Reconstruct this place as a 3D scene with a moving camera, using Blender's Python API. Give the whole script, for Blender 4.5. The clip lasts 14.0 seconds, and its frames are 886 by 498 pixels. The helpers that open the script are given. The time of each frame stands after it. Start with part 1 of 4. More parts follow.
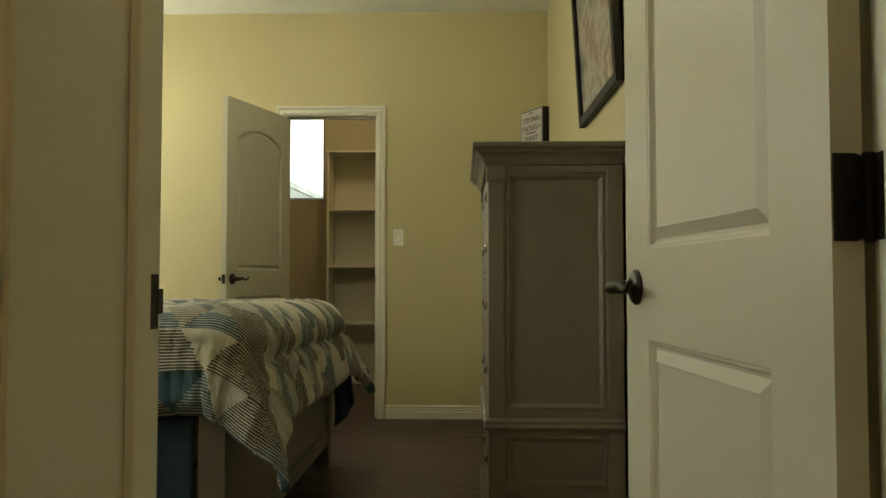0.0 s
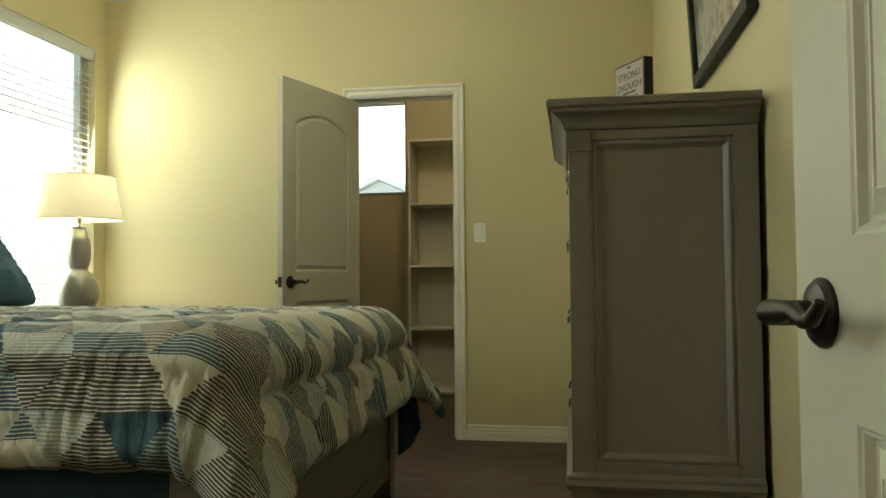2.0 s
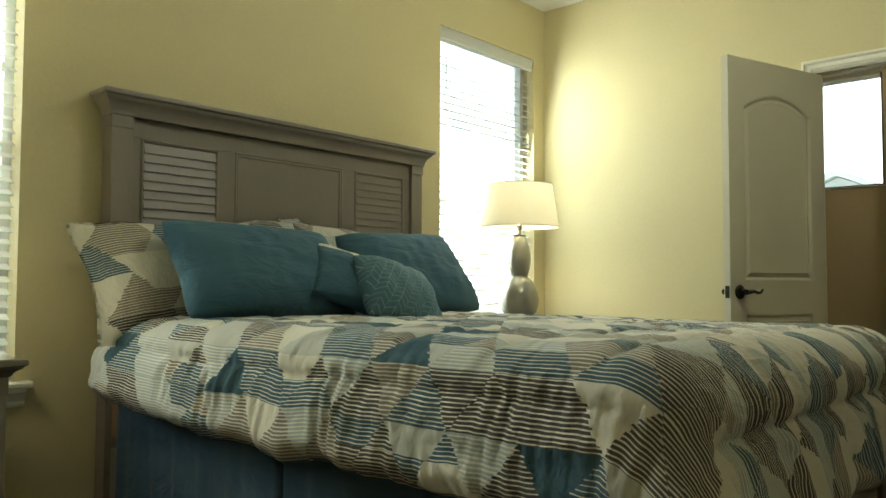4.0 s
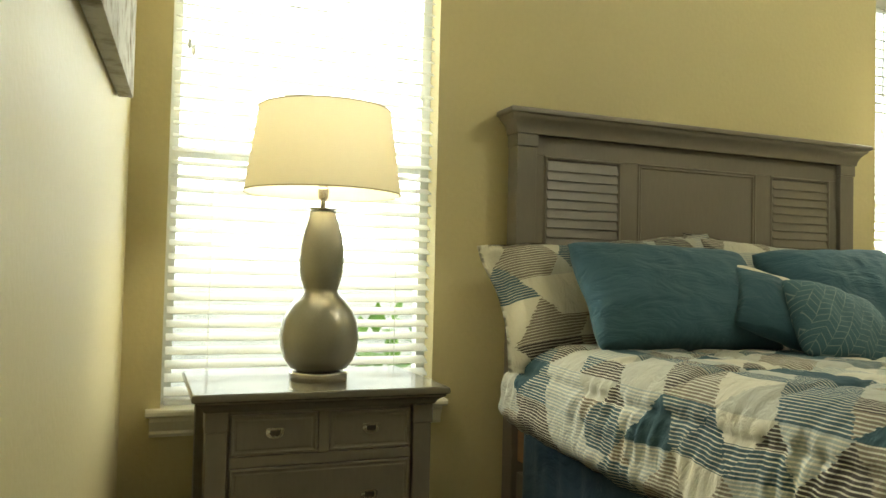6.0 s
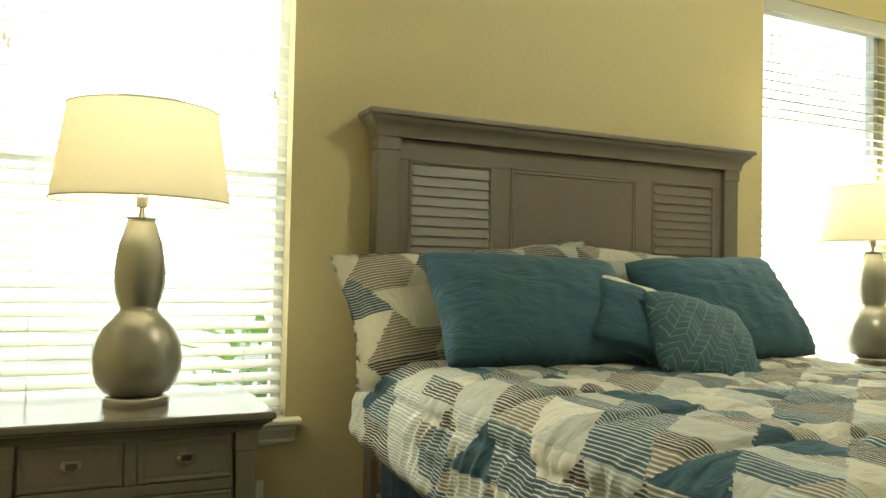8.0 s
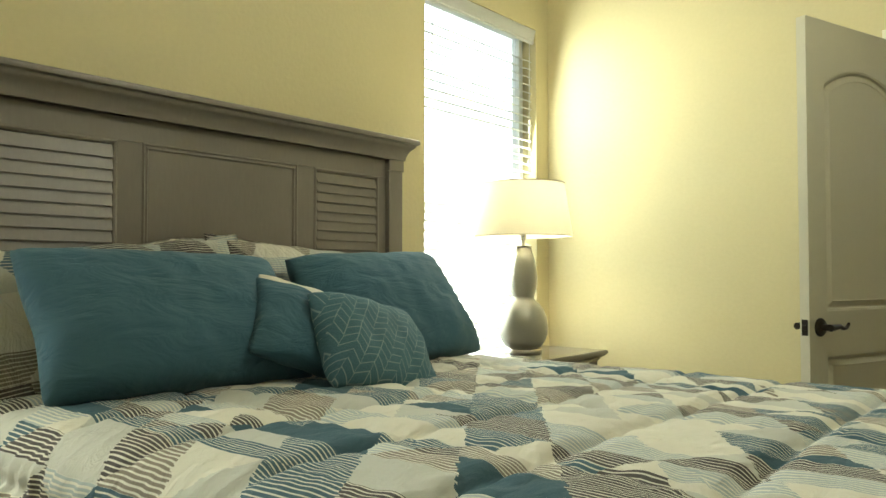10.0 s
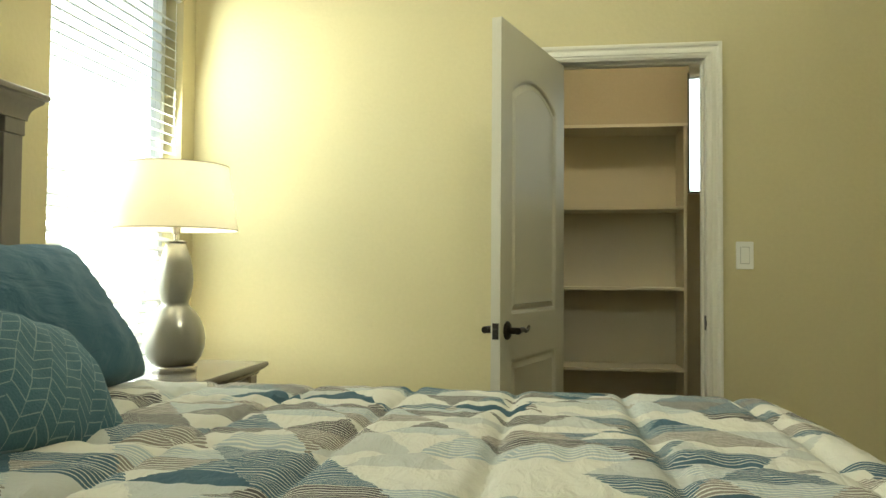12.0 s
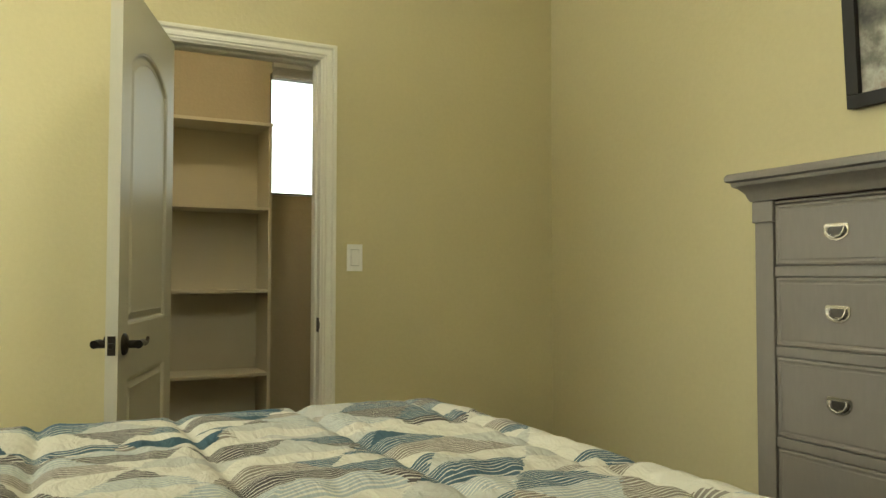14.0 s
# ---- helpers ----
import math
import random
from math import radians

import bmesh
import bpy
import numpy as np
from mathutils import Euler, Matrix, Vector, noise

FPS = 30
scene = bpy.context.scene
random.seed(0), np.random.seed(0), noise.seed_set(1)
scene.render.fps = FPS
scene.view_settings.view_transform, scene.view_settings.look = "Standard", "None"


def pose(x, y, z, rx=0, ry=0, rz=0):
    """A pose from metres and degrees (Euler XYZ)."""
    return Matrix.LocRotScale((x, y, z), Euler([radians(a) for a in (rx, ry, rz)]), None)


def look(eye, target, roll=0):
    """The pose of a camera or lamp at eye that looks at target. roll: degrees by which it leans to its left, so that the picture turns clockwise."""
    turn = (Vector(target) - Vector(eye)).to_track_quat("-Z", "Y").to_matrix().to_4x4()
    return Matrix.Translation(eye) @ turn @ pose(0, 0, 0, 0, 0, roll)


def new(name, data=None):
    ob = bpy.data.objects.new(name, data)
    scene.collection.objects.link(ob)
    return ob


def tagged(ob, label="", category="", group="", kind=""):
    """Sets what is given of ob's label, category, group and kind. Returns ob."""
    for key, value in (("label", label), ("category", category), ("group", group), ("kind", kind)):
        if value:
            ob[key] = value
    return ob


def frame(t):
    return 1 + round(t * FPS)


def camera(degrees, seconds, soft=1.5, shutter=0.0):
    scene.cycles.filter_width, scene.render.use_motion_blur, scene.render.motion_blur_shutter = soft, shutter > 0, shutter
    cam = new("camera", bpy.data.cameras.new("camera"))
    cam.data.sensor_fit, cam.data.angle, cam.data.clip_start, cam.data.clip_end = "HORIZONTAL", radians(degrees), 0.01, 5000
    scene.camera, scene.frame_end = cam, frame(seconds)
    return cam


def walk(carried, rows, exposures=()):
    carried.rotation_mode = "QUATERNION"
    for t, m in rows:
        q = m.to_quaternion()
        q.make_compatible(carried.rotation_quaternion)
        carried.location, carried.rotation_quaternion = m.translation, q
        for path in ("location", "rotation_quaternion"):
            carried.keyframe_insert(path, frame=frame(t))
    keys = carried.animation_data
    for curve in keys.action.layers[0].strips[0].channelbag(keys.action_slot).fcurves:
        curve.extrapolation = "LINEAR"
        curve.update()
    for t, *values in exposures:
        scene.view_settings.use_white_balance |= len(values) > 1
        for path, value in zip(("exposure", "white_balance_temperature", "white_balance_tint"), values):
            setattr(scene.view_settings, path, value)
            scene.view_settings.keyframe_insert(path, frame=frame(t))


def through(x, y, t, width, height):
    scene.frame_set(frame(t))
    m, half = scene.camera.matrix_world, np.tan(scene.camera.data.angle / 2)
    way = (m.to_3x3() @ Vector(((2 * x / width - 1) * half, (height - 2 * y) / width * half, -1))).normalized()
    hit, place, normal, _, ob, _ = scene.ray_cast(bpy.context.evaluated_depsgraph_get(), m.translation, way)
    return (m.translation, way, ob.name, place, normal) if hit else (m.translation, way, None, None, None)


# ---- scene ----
cam = camera(60.4, 14.0)
PATH = [
    (0, (2.865, -5.136, 0.937), (2.812, -3.138, 1.015), -0.0),
    (0.5, (2.915, -4.957, 0.944), (2.903, -2.958, 1.018), -0.3),
    (1, (2.954, -4.81, 0.937), (2.939, -2.811, 1.01), -0.4),
    (1.5, (2.967, -4.638, 0.944), (2.846, -2.643, 1.016), -0.6),
    (2, (2.955, -4.473, 0.957), (2.625, -2.502, 1.03), -0.4),
    (2.2, (2.945, -4.396, 0.961), (2.51, -2.446, 1.033), -0.5),
    (2.5, (2.935, -4.326, 0.953), (2.367, -2.41, 1.032), -0.4),
    (3, (2.907, -4.206, 0.949), (2.077, -2.388, 1.033), -0.1),
    (3.5, (2.857, -4.141, 0.955), (1.777, -2.461, 1.045), 0.1),
    (4, (2.788, -4.127, 0.965), (1.46, -2.634, 1.058), 0.2),
    (4.2, (2.753, -4.136, 0.973), (1.324, -2.739, 1.063), 0.4),
    (6.3, (2.49, -4.1, 1.087), (0.612, -3.415, 1.142), 1.4),
    (6.5, (2.488, -4.074, 1.098), (0.605, -3.404, 1.148), 1.4),
    (7, (2.474, -3.998, 1.108), (0.59, -3.326, 1.162), 1.3),
    (7.5, (2.476, -3.895, 1.12), (0.606, -3.188, 1.171), 1.3),
    (8, (2.492, -3.764, 1.124), (0.68, -2.918, 1.182), 1.2),
    (8.5, (2.488, -3.663, 1.128), (0.764, -2.652, 1.191), 1.3),
    (10.8, (1.943, -3.417, 1.123), (1.01, -1.649, 1.181), 0.3),
    (11, (1.898, -3.38, 1.118), (1.057, -1.567, 1.178), 0.6),
    (11.5, (1.764, -3.326, 1.120), (1.184, -1.414, 1.186), 0.3),
    (12, (1.646, -3.297, 1.134), (1.358, -1.319, 1.198), 0.4),
    (12.5, (1.517, -3.266, 1.128), (1.566, -1.268, 1.199), 0.3),
    (13, (1.442, -3.204, 1.134), (1.777, -1.233, 1.201), -0.0),
    (13.5, (1.365, -3.108, 1.13), (2.0, -1.213, 1.203), 0.1),
    (14, (1.321, -3.07, 1.138), (2.212, -1.28, 1.21), 0.1),
]
walk(cam, [(t, look(eye, target, roll)) for t, eye, target, roll in PATH],
     [(0, -0.4, 7200, -5), (0.8, -0.28, 6950, -6), (2, -0.15, 6450, -7), (3.5, -0.12, 6150, -7), (4.2, -0.1, 6250, -7), (6.3, 0.1, 6950, -6), (8.5, 0.27, 6750, -6), (11, 0.2, 6200, -6), (12.5, 0.12, 6350, -6), (14, 0.06, 6750, -4)])
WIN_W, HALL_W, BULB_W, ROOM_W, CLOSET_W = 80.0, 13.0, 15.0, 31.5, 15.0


# ---------------------------------------------------------------- light
def world_light():
    w = bpy.data.worlds.new("sky")
    scene.world = w
    w.use_nodes = True
    nt = w.node_tree
    sky = nt.nodes.new("ShaderNodeTexSky")
    sky.sky_type, sky.sun_disc = "NISHITA", False
    sky.sun_elevation, sky.sun_rotation = radians(54), radians(146)
    bg = nt.nodes["Background"]
    nt.links.new(sky.outputs[0], bg.inputs[0])
    bg.inputs[1].default_value = 0.15
    sun = new("sun", bpy.data.lights.new("sun", "SUN"))
    sun.data.energy, sun.data.angle, sun.data.color = 5.0, radians(0.6), (1, 0.95, 0.86)
    sun.matrix_world = look((4, -6, 10), (0, 0, 0))


def window_light(name, eye, target, width, height, watts, colour=(1, 0.98, 0.94)):
    data = bpy.data.lights.new(name, "AREA")
    data.shape, data.size, data.size_y, data.energy, data.color = "RECTANGLE", width, height, watts, colour
    ob = new(name, data)
    ob.matrix_world = look(eye, target)


def bulb_light(name, place, watts, radius=0.06, colour=(1, 0.84, 0.60)):
    data = bpy.data.lights.new(name, "POINT")
    data.energy, data.shadow_soft_size, data.color = watts, radius, colour
    ob = new(name, data)
    ob.location = place


world_light()
window_light("skylight_north", (-0.080, -0.57, 1.525), (0.6, -0.57, 1.40), 0.885, 1.74, WIN_W * 0.55)
window_light("skylight_south", (-0.34, -3.60, 1.80), (0.6, -3.60, 1.55), 1.10, 1.50, WIN_W * 0.78)
bulb_light("bulb_north", (0.24, -0.61, 1.41), BULB_W)
bulb_light("bulb_south", (0.338, -3.637, 1.41), BULB_W * 0.85)
# Lamps for the three unseen ceiling fixtures.
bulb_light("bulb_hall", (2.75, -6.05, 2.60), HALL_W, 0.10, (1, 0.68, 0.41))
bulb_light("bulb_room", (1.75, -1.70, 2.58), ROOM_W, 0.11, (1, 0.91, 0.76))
bulb_light("bulb_closet", (2.0, 0.85, 2.62), CLOSET_W, 0.09, (1, 0.74, 0.45))


# ---------------------------------------------------------------- materials
def material(name):
    m = bpy.data.materials.new(name)
    m.use_nodes = True
    return m, m.node_tree, m.node_tree.nodes["Principled BSDF"]


def node(nt, kind, *links, operation=""):
    n = nt.nodes.new("ShaderNode" + kind)
    if operation:
        n.operation = operation
    for i, v in enumerate(links):
        if v is None:
            continue
        if isinstance(v, bpy.types.NodeSocket):
            nt.links.new(v, n.inputs[i])
        else:
            n.inputs[i].default_value = v
    return n


def maths(nt, op, a, b=None, c=None):
    return node(nt, "Math", a, b, c, operation=op).outputs[0]


def blend(nt, fac, a, b, mode="MIX"):
    n = nt.nodes.new("ShaderNodeMix")
    n.data_type, n.blend_type = "RGBA", mode
    for i, v in ((0, fac), (6, a), (7, b)):
        if isinstance(v, bpy.types.NodeSocket):
            nt.links.new(v, n.inputs[i])
        elif i == 0:
            n.inputs[i].default_value = v
        else:
            n.inputs[i].default_value = (*v, 1)
    return n.outputs[2]


def surface(name, colour, rough=0.6, spread=0.08, coarse=1.5, fine=60.0, bump=0.1, metal=0.0, stretch=(1, 1, 1), depth=0.004, coat=0.0):
    """Paint, wood, plaster or metal: two scales of variation in colour and relief."""
    m, nt, b = material(name)
    at = node(nt, "TexCoord").outputs["Object"]
    at = node(nt, "Mapping", at, None, None, stretch).outputs[0]
    big = node(nt, "TexNoise", at, None, coarse, 4.0).outputs[0]
    small = node(nt, "TexNoise", at, None, fine, 3.0).outputs[0]
    lo = tuple(c * (1 - spread * 1.6) for c in colour)
    hi = tuple(min(1, c * (1 + spread)) for c in colour)
    mixed = maths(nt, "ADD", maths(nt, "MULTIPLY", big, 0.65), maths(nt, "MULTIPLY", small, 0.35))
    spreadf = node(nt, "MapRange", mixed, 0.35, 0.65, 0.0, 1.0).outputs[0]
    nt.links.new(blend(nt, spreadf, lo, hi), b.inputs["Base Color"])
    nt.links.new(node(nt, "MapRange", big, 0.3, 0.7, rough * 0.9, min(1, rough * 1.12)).outputs[0], b.inputs["Roughness"])
    b.inputs["Metallic"].default_value = metal
    b.inputs["Coat Weight"].default_value = coat
    b.inputs["Coat Roughness"].default_value = 0.28
    if bump:
        bn = node(nt, "Bump", bump, depth)
        nt.links.new(small, bn.inputs["Height"])
        nt.links.new(bn.outputs[0], b.inputs["Normal"])
    return m


def plank_wood(name):
    m, nt, b = material(name)
    at = node(nt, "TexCoord").outputs["Object"]
    rnd = node(nt, "ObjectInfo").outputs["Random"]
    off = node(nt, "CombineXYZ", maths(nt, "MULTIPLY", rnd, 37.0), maths(nt, "MULTIPLY", rnd, 11.0), 0.0).outputs[0]
    at = node(nt, "VectorMath", at, off, operation="ADD").outputs[0]
    at = node(nt, "Mapping", at, None, None, (1.2, 14, 14)).outputs[0]
    grain = node(nt, "TexNoise", at, None, 3.0, 6.0, 0.65).outputs[0]
    col = blend(nt, grain, (0.030, 0.017, 0.012), (0.105, 0.062, 0.042))
    col = blend(nt, maths(nt, "MULTIPLY", rnd, 0.5), col, (0.05, 0.033, 0.026))
    nt.links.new(col, b.inputs["Base Color"])
    nt.links.new(node(nt, "MapRange", grain, 0.3, 0.7, 0.32, 0.5).outputs[0], b.inputs["Roughness"])
    bn = node(nt, "Bump", 0.15, 0.003)
    nt.links.new(grain, bn.inputs["Height"])
    nt.links.new(bn.outputs[0], b.inputs["Normal"])
    return m


def fabric(name, colour, weave=700.0, sheen=0.08, spread=0.12):
    """Plain cotton: weave, soft creases and a little fading."""
    m, nt, b = material(name)
    at = node(nt, "TexCoord").outputs["Object"]
    fade = node(nt, "TexNoise", at, None, 4.0, 4.0).outputs[0]
    thread = node(nt, "TexNoise", at, None, weave, 2.0).outputs[0]
    crease = node(nt, "TexNoise", node(nt, "Mapping", at, None, (0.2, 0.5, 0.9), (1.0, 2.6, 1.6)).outputs[0], None, 5.5, 5.0, 0.55)
    crease.inputs["Distortion"].default_value = 0.9
    lo, hi = tuple(c * (1 - spread) for c in colour), tuple(c * (1 + spread) for c in colour)
    col = blend(nt, maths(nt, "ADD", maths(nt, "MULTIPLY", fade, 0.6), maths(nt, "MULTIPLY", thread, 0.4)), lo, hi)
    nt.links.new(col, b.inputs["Base Color"])
    b.inputs["Roughness"].default_value = 0.9
    b.inputs["Specular IOR Level"].default_value = 0.25
    b.inputs["Sheen Weight"].default_value = sheen
    one = node(nt, "Bump", 0.55, 0.03)
    nt.links.new(crease.outputs[0], one.inputs["Height"])
    two = node(nt, "Bump", 0.2, 0.0015)
    nt.links.new(thread, two.inputs["Height"])
    nt.links.new(one.outputs[0], two.inputs["Normal"])
    nt.links.new(two.outputs[0], b.inputs["Normal"])
    return m


def patchwork(name, size=0.165, dark=1.0):
    """Printed cotton: a triangular patchwork in cream, taupe, grey-blue and teal, mostly striped along the bed."""
    m, nt, b = material(name)
    uv = node(nt, "TexCoord").outputs["UV"]
    wob = node(nt, "TexNoise", uv, None, 6.0, 2.0).outputs["Color"]
    wob = node(nt, "VectorMath", node(nt, "VectorMath", wob, (0.5, 0.5, 0.5), operation="SUBTRACT").outputs[0], None, None, 0.010, operation="SCALE").outputs[0]
    uvw = node(nt, "VectorMath", uv, wob, operation="ADD").outputs[0]
    sep = node(nt, "SeparateXYZ", uvw)
    u, v = sep.outputs[0], sep.outputs[1]
    thread = node(nt, "TexWhiteNoise", node(nt, "CombineXYZ", maths(nt, "FLOOR", maths(nt, "DIVIDE", v, 0.00575)), 5.0, 1.0).outputs[0]).outputs["Value"]
    u = maths(nt, "ADD", u, maths(nt, "MULTIPLY", maths(nt, "SUBTRACT", thread, 0.5), 0.009))
    p = maths(nt, "DIVIDE", v, size * 0.84)
    q = maths(nt, "ADD", maths(nt, "DIVIDE", u, size * 1.20), maths(nt, "MULTIPLY", p, 0.5))
    fp, fq = maths(nt, "FLOOR", p), maths(nt, "FLOOR", q)
    half = maths(nt, "GREATER_THAN", maths(nt, "FRACT", q), maths(nt, "FRACT", p))
    cell = node(nt, "CombineXYZ", fp, fq, 3.7).outputs[0]
    own = node(nt, "TexWhiteNoise", cell)
    split = maths(nt, "GREATER_THAN", own.outputs["Value"], 0.22)
    cut = maths(nt, "GREATER_THAN", node(nt, "SeparateColor", own.outputs["Color"]).outputs[1], 0.55)
    side = maths(nt, "GREATER_THAN", maths(nt, "FRACT", p), 0.5)
    piece = maths(nt, "ADD", maths(nt, "MULTIPLY", half, split), maths(nt, "MULTIPLY", maths(nt, "MULTIPLY", side, cut), 2.0))
    cell2 = node(nt, "CombineXYZ", maths(nt, "ADD", fp, 0.31), fq, piece).outputs[0]
    pick = node(nt, "TexWhiteNoise", cell2)
    rs = node(nt, "SeparateColor", pick.outputs["Color"])
    # Shade of the hanging sides put into the print: outer rows draw darker patches.
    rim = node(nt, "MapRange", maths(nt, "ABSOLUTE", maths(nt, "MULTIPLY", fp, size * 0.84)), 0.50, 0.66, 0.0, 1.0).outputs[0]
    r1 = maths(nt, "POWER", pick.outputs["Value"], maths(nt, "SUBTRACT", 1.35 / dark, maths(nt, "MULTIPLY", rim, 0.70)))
    ramp = node(nt, "ValToRGB", r1)
    cr = ramp.color_ramp
    cr.interpolation = "CONSTANT"
    stops = [(0.0, (0.55, 0.53, 0.44)), (0.18, (0.31, 0.35, 0.35)), (0.32, (0.18, 0.155, 0.125)), (0.48, (0.050, 0.043, 0.043)), (0.66, (0.037, 0.085, 0.117)), (0.86, (0.020, 0.066, 0.092)), (0.92, (0.42, 0.42, 0.37))]
    while len(cr.elements) < len(stops):
        cr.elements.new(0.5)
    for e, (pos, c) in zip(cr.elements, stops):
        e.position, e.color = pos, (*c, 1)
    base = ramp.outputs[0]
    fray = node(nt, "TexNoise", node(nt, "Mapping", uv, None, None, (5, 140, 1)).outputs[0], None, 1.0, 2.0).outputs[0]
    phase = maths(nt, "ADD", maths(nt, "DIVIDE", v, 0.0090), maths(nt, "MULTIPLY", rs.outputs[1], 0.9))
    phase = maths(nt, "ADD", phase, maths(nt, "MULTIPLY", fray, 0.30))
    stripe = maths(nt, "FRACT", phase)
    width = maths(nt, "ADD", 0.46, maths(nt, "MULTIPLY", rs.outputs[0], 0.28))
    on = node(nt, "MapRange", stripe, width, maths(nt, "ADD", width, 0.08), 0.0, 1.0).outputs[0]
    off = node(nt, "MapRange", stripe, 0.90, 1.0, 0.0, 1.0).outputs[0]
    on = maths(nt, "SUBTRACT", on, off)
    lined = maths(nt, "MULTIPLY", maths(nt, "GREATER_THAN", r1, 0.18), maths(nt, "LESS_THAN", r1, 0.86))
    striped = maths(nt, "MULTIPLY", on, lined)
    col = blend(nt, striped, base, (0.55, 0.53, 0.44))
    grain = node(nt, "TexNoise", uv, None, 500.0, 2.0).outputs[0]
    col = blend(nt, maths(nt, "MULTIPLY", grain, 0.14), col, (0.36, 0.35, 0.32))
    nt.links.new(col, b.inputs["Base Color"])
    b.inputs["Roughness"].default_value = 0.92
    b.inputs["Specular IOR Level"].default_value = 0.2
    wr = node(nt, "TexNoise", node(nt, "Mapping", uv, None, None, (1.5, 0.75, 1)).outputs[0], None, 20.0, 5.0, 0.55)
    wr.inputs["Distortion"].default_value = 0.6
    bn = node(nt, "Bump", 0.7, 0.018)
    nt.links.new(wr.outputs[0], bn.inputs["Height"])
    nt.links.new(bn.outputs[0], b.inputs["Normal"])
    return m


def stitched(name):
    """Blue-green quilted cushion cover with pale stitched herringbone lines."""
    m, nt, b = material(name)
    uv = node(nt, "TexCoord").outputs["UV"]
    wob = node(nt, "TexNoise", uv, None, 14.0, 2.0).outputs["Color"]
    wob = node(nt, "VectorMath", wob, None, None, 0.012, operation="SCALE").outputs[0]
    sep = node(nt, "SeparateXYZ", node(nt, "Mapping", node(nt, "VectorMath", uv, wob, operation="ADD").outputs[0], None, (0, 0, radians(34))).outputs[0])
    u, v = sep.outputs[0], sep.outputs[1]
    col = maths(nt, "DIVIDE", u, 0.034)
    way = maths(nt, "SUBTRACT", maths(nt, "MULTIPLY", maths(nt, "MODULO", maths(nt, "ABSOLUTE", maths(nt, "FLOOR", col)), 2.0), 2.0), 1.0)
    ph = maths(nt, "DIVIDE", maths(nt, "ADD", v, maths(nt, "MULTIPLY", maths(nt, "MULTIPLY", u, way), 0.8)), 0.026)
    dash = maths(nt, "GREATER_THAN", maths(nt, "ABSOLUTE", maths(nt, "SUBTRACT", maths(nt, "FRACT", ph), 0.5)), 0.445)
    gate = node(nt, "TexWhiteNoise", node(nt, "CombineXYZ", maths(nt, "FLOOR", col), maths(nt, "FLOOR", ph), 2.0).outputs[0]).outputs["Value"]
    edge = maths(nt, "GREATER_THAN", maths(nt, "ABSOLUTE", maths(nt, "SUBTRACT", maths(nt, "FRACT", col), 0.5)), 0.465)
    edge = maths(nt, "MULTIPLY", edge, maths(nt, "GREATER_THAN", gate, 0.45))
    lines = maths(nt, "MAXIMUM", dash, edge)
    grain = node(nt, "TexNoise", uv, None, 260.0, 3.0).outputs[0]
    base = blend(nt, grain, (0.028, 0.074, 0.098), (0.060, 0.138, 0.168))
    nt.links.new(blend(nt, maths(nt, "MULTIPLY", lines, 0.40), base, (0.36, 0.42, 0.40)), b.inputs["Base Color"])
    b.inputs["Roughness"].default_value = 0.85
    bn = node(nt, "Bump", 0.5, 0.006)
    nt.links.new(maths(nt, "SUBTRACT", grain, lines), bn.inputs["Height"])
    nt.links.new(bn.outputs[0], b.inputs["Normal"])
    return m


def thin_cloth(name, colour, through=0.5, rough=0.8):
    m, nt, b = material(name)
    at = node(nt, "TexCoord").outputs["Object"]
    grain = node(nt, "TexNoise", at, None, 350.0, 2.0).outputs[0]
    col = blend(nt, grain, tuple(c * 0.93 for c in colour), colour)
    nt.links.new(col, b.inputs["Base Color"])
    b.inputs["Roughness"].default_value = rough
    tr = node(nt, "BsdfTranslucent", None)
    nt.links.new(col, tr.inputs[0])
    mx = node(nt, "MixShader", through, b.outputs[0], tr.outputs[0])
    nt.links.new(mx.outputs[0], nt.nodes["Material Output"].inputs[0])
    return m


def clear_glass(name):
    m, nt, b = material(name)
    b.inputs["Base Color"].default_value = (1, 1, 1, 1)
    b.inputs["Roughness"].default_value = 0.0
    b.inputs["Transmission Weight"].default_value = 1.0
    b.inputs["IOR"].default_value = 1.45
    return m


def insect_screen(name):
    """Fine grey mesh that lets most light through."""
    m, nt, b = material(name)
    at = node(nt, "TexCoord").outputs["Object"]
    b.inputs["Roughness"].default_value = 0.7
    haze = node(nt, "TexNoise", at, None, 9.0, 2.0).outputs[0]
    nt.links.new(blend(nt, haze, (0.20, 0.22, 0.20), (0.27, 0.29, 0.27)), b.inputs["Base Color"])
    clear = node(nt, "BsdfTransparent", (1, 1, 1, 1))
    mx = node(nt, "MixShader", 0.14, clear.outputs[0], b.outputs[0])
    nt.links.new(mx.outputs[0], nt.nodes["Material Output"].inputs[0])
    return m


def glowing(name, colour, strength):
    m, nt, b = material(name)
    e = node(nt, "Emission", (*colour, 1), strength)
    nt.links.new(e.outputs[0], nt.nodes["Material Output"].inputs[0])
    return m


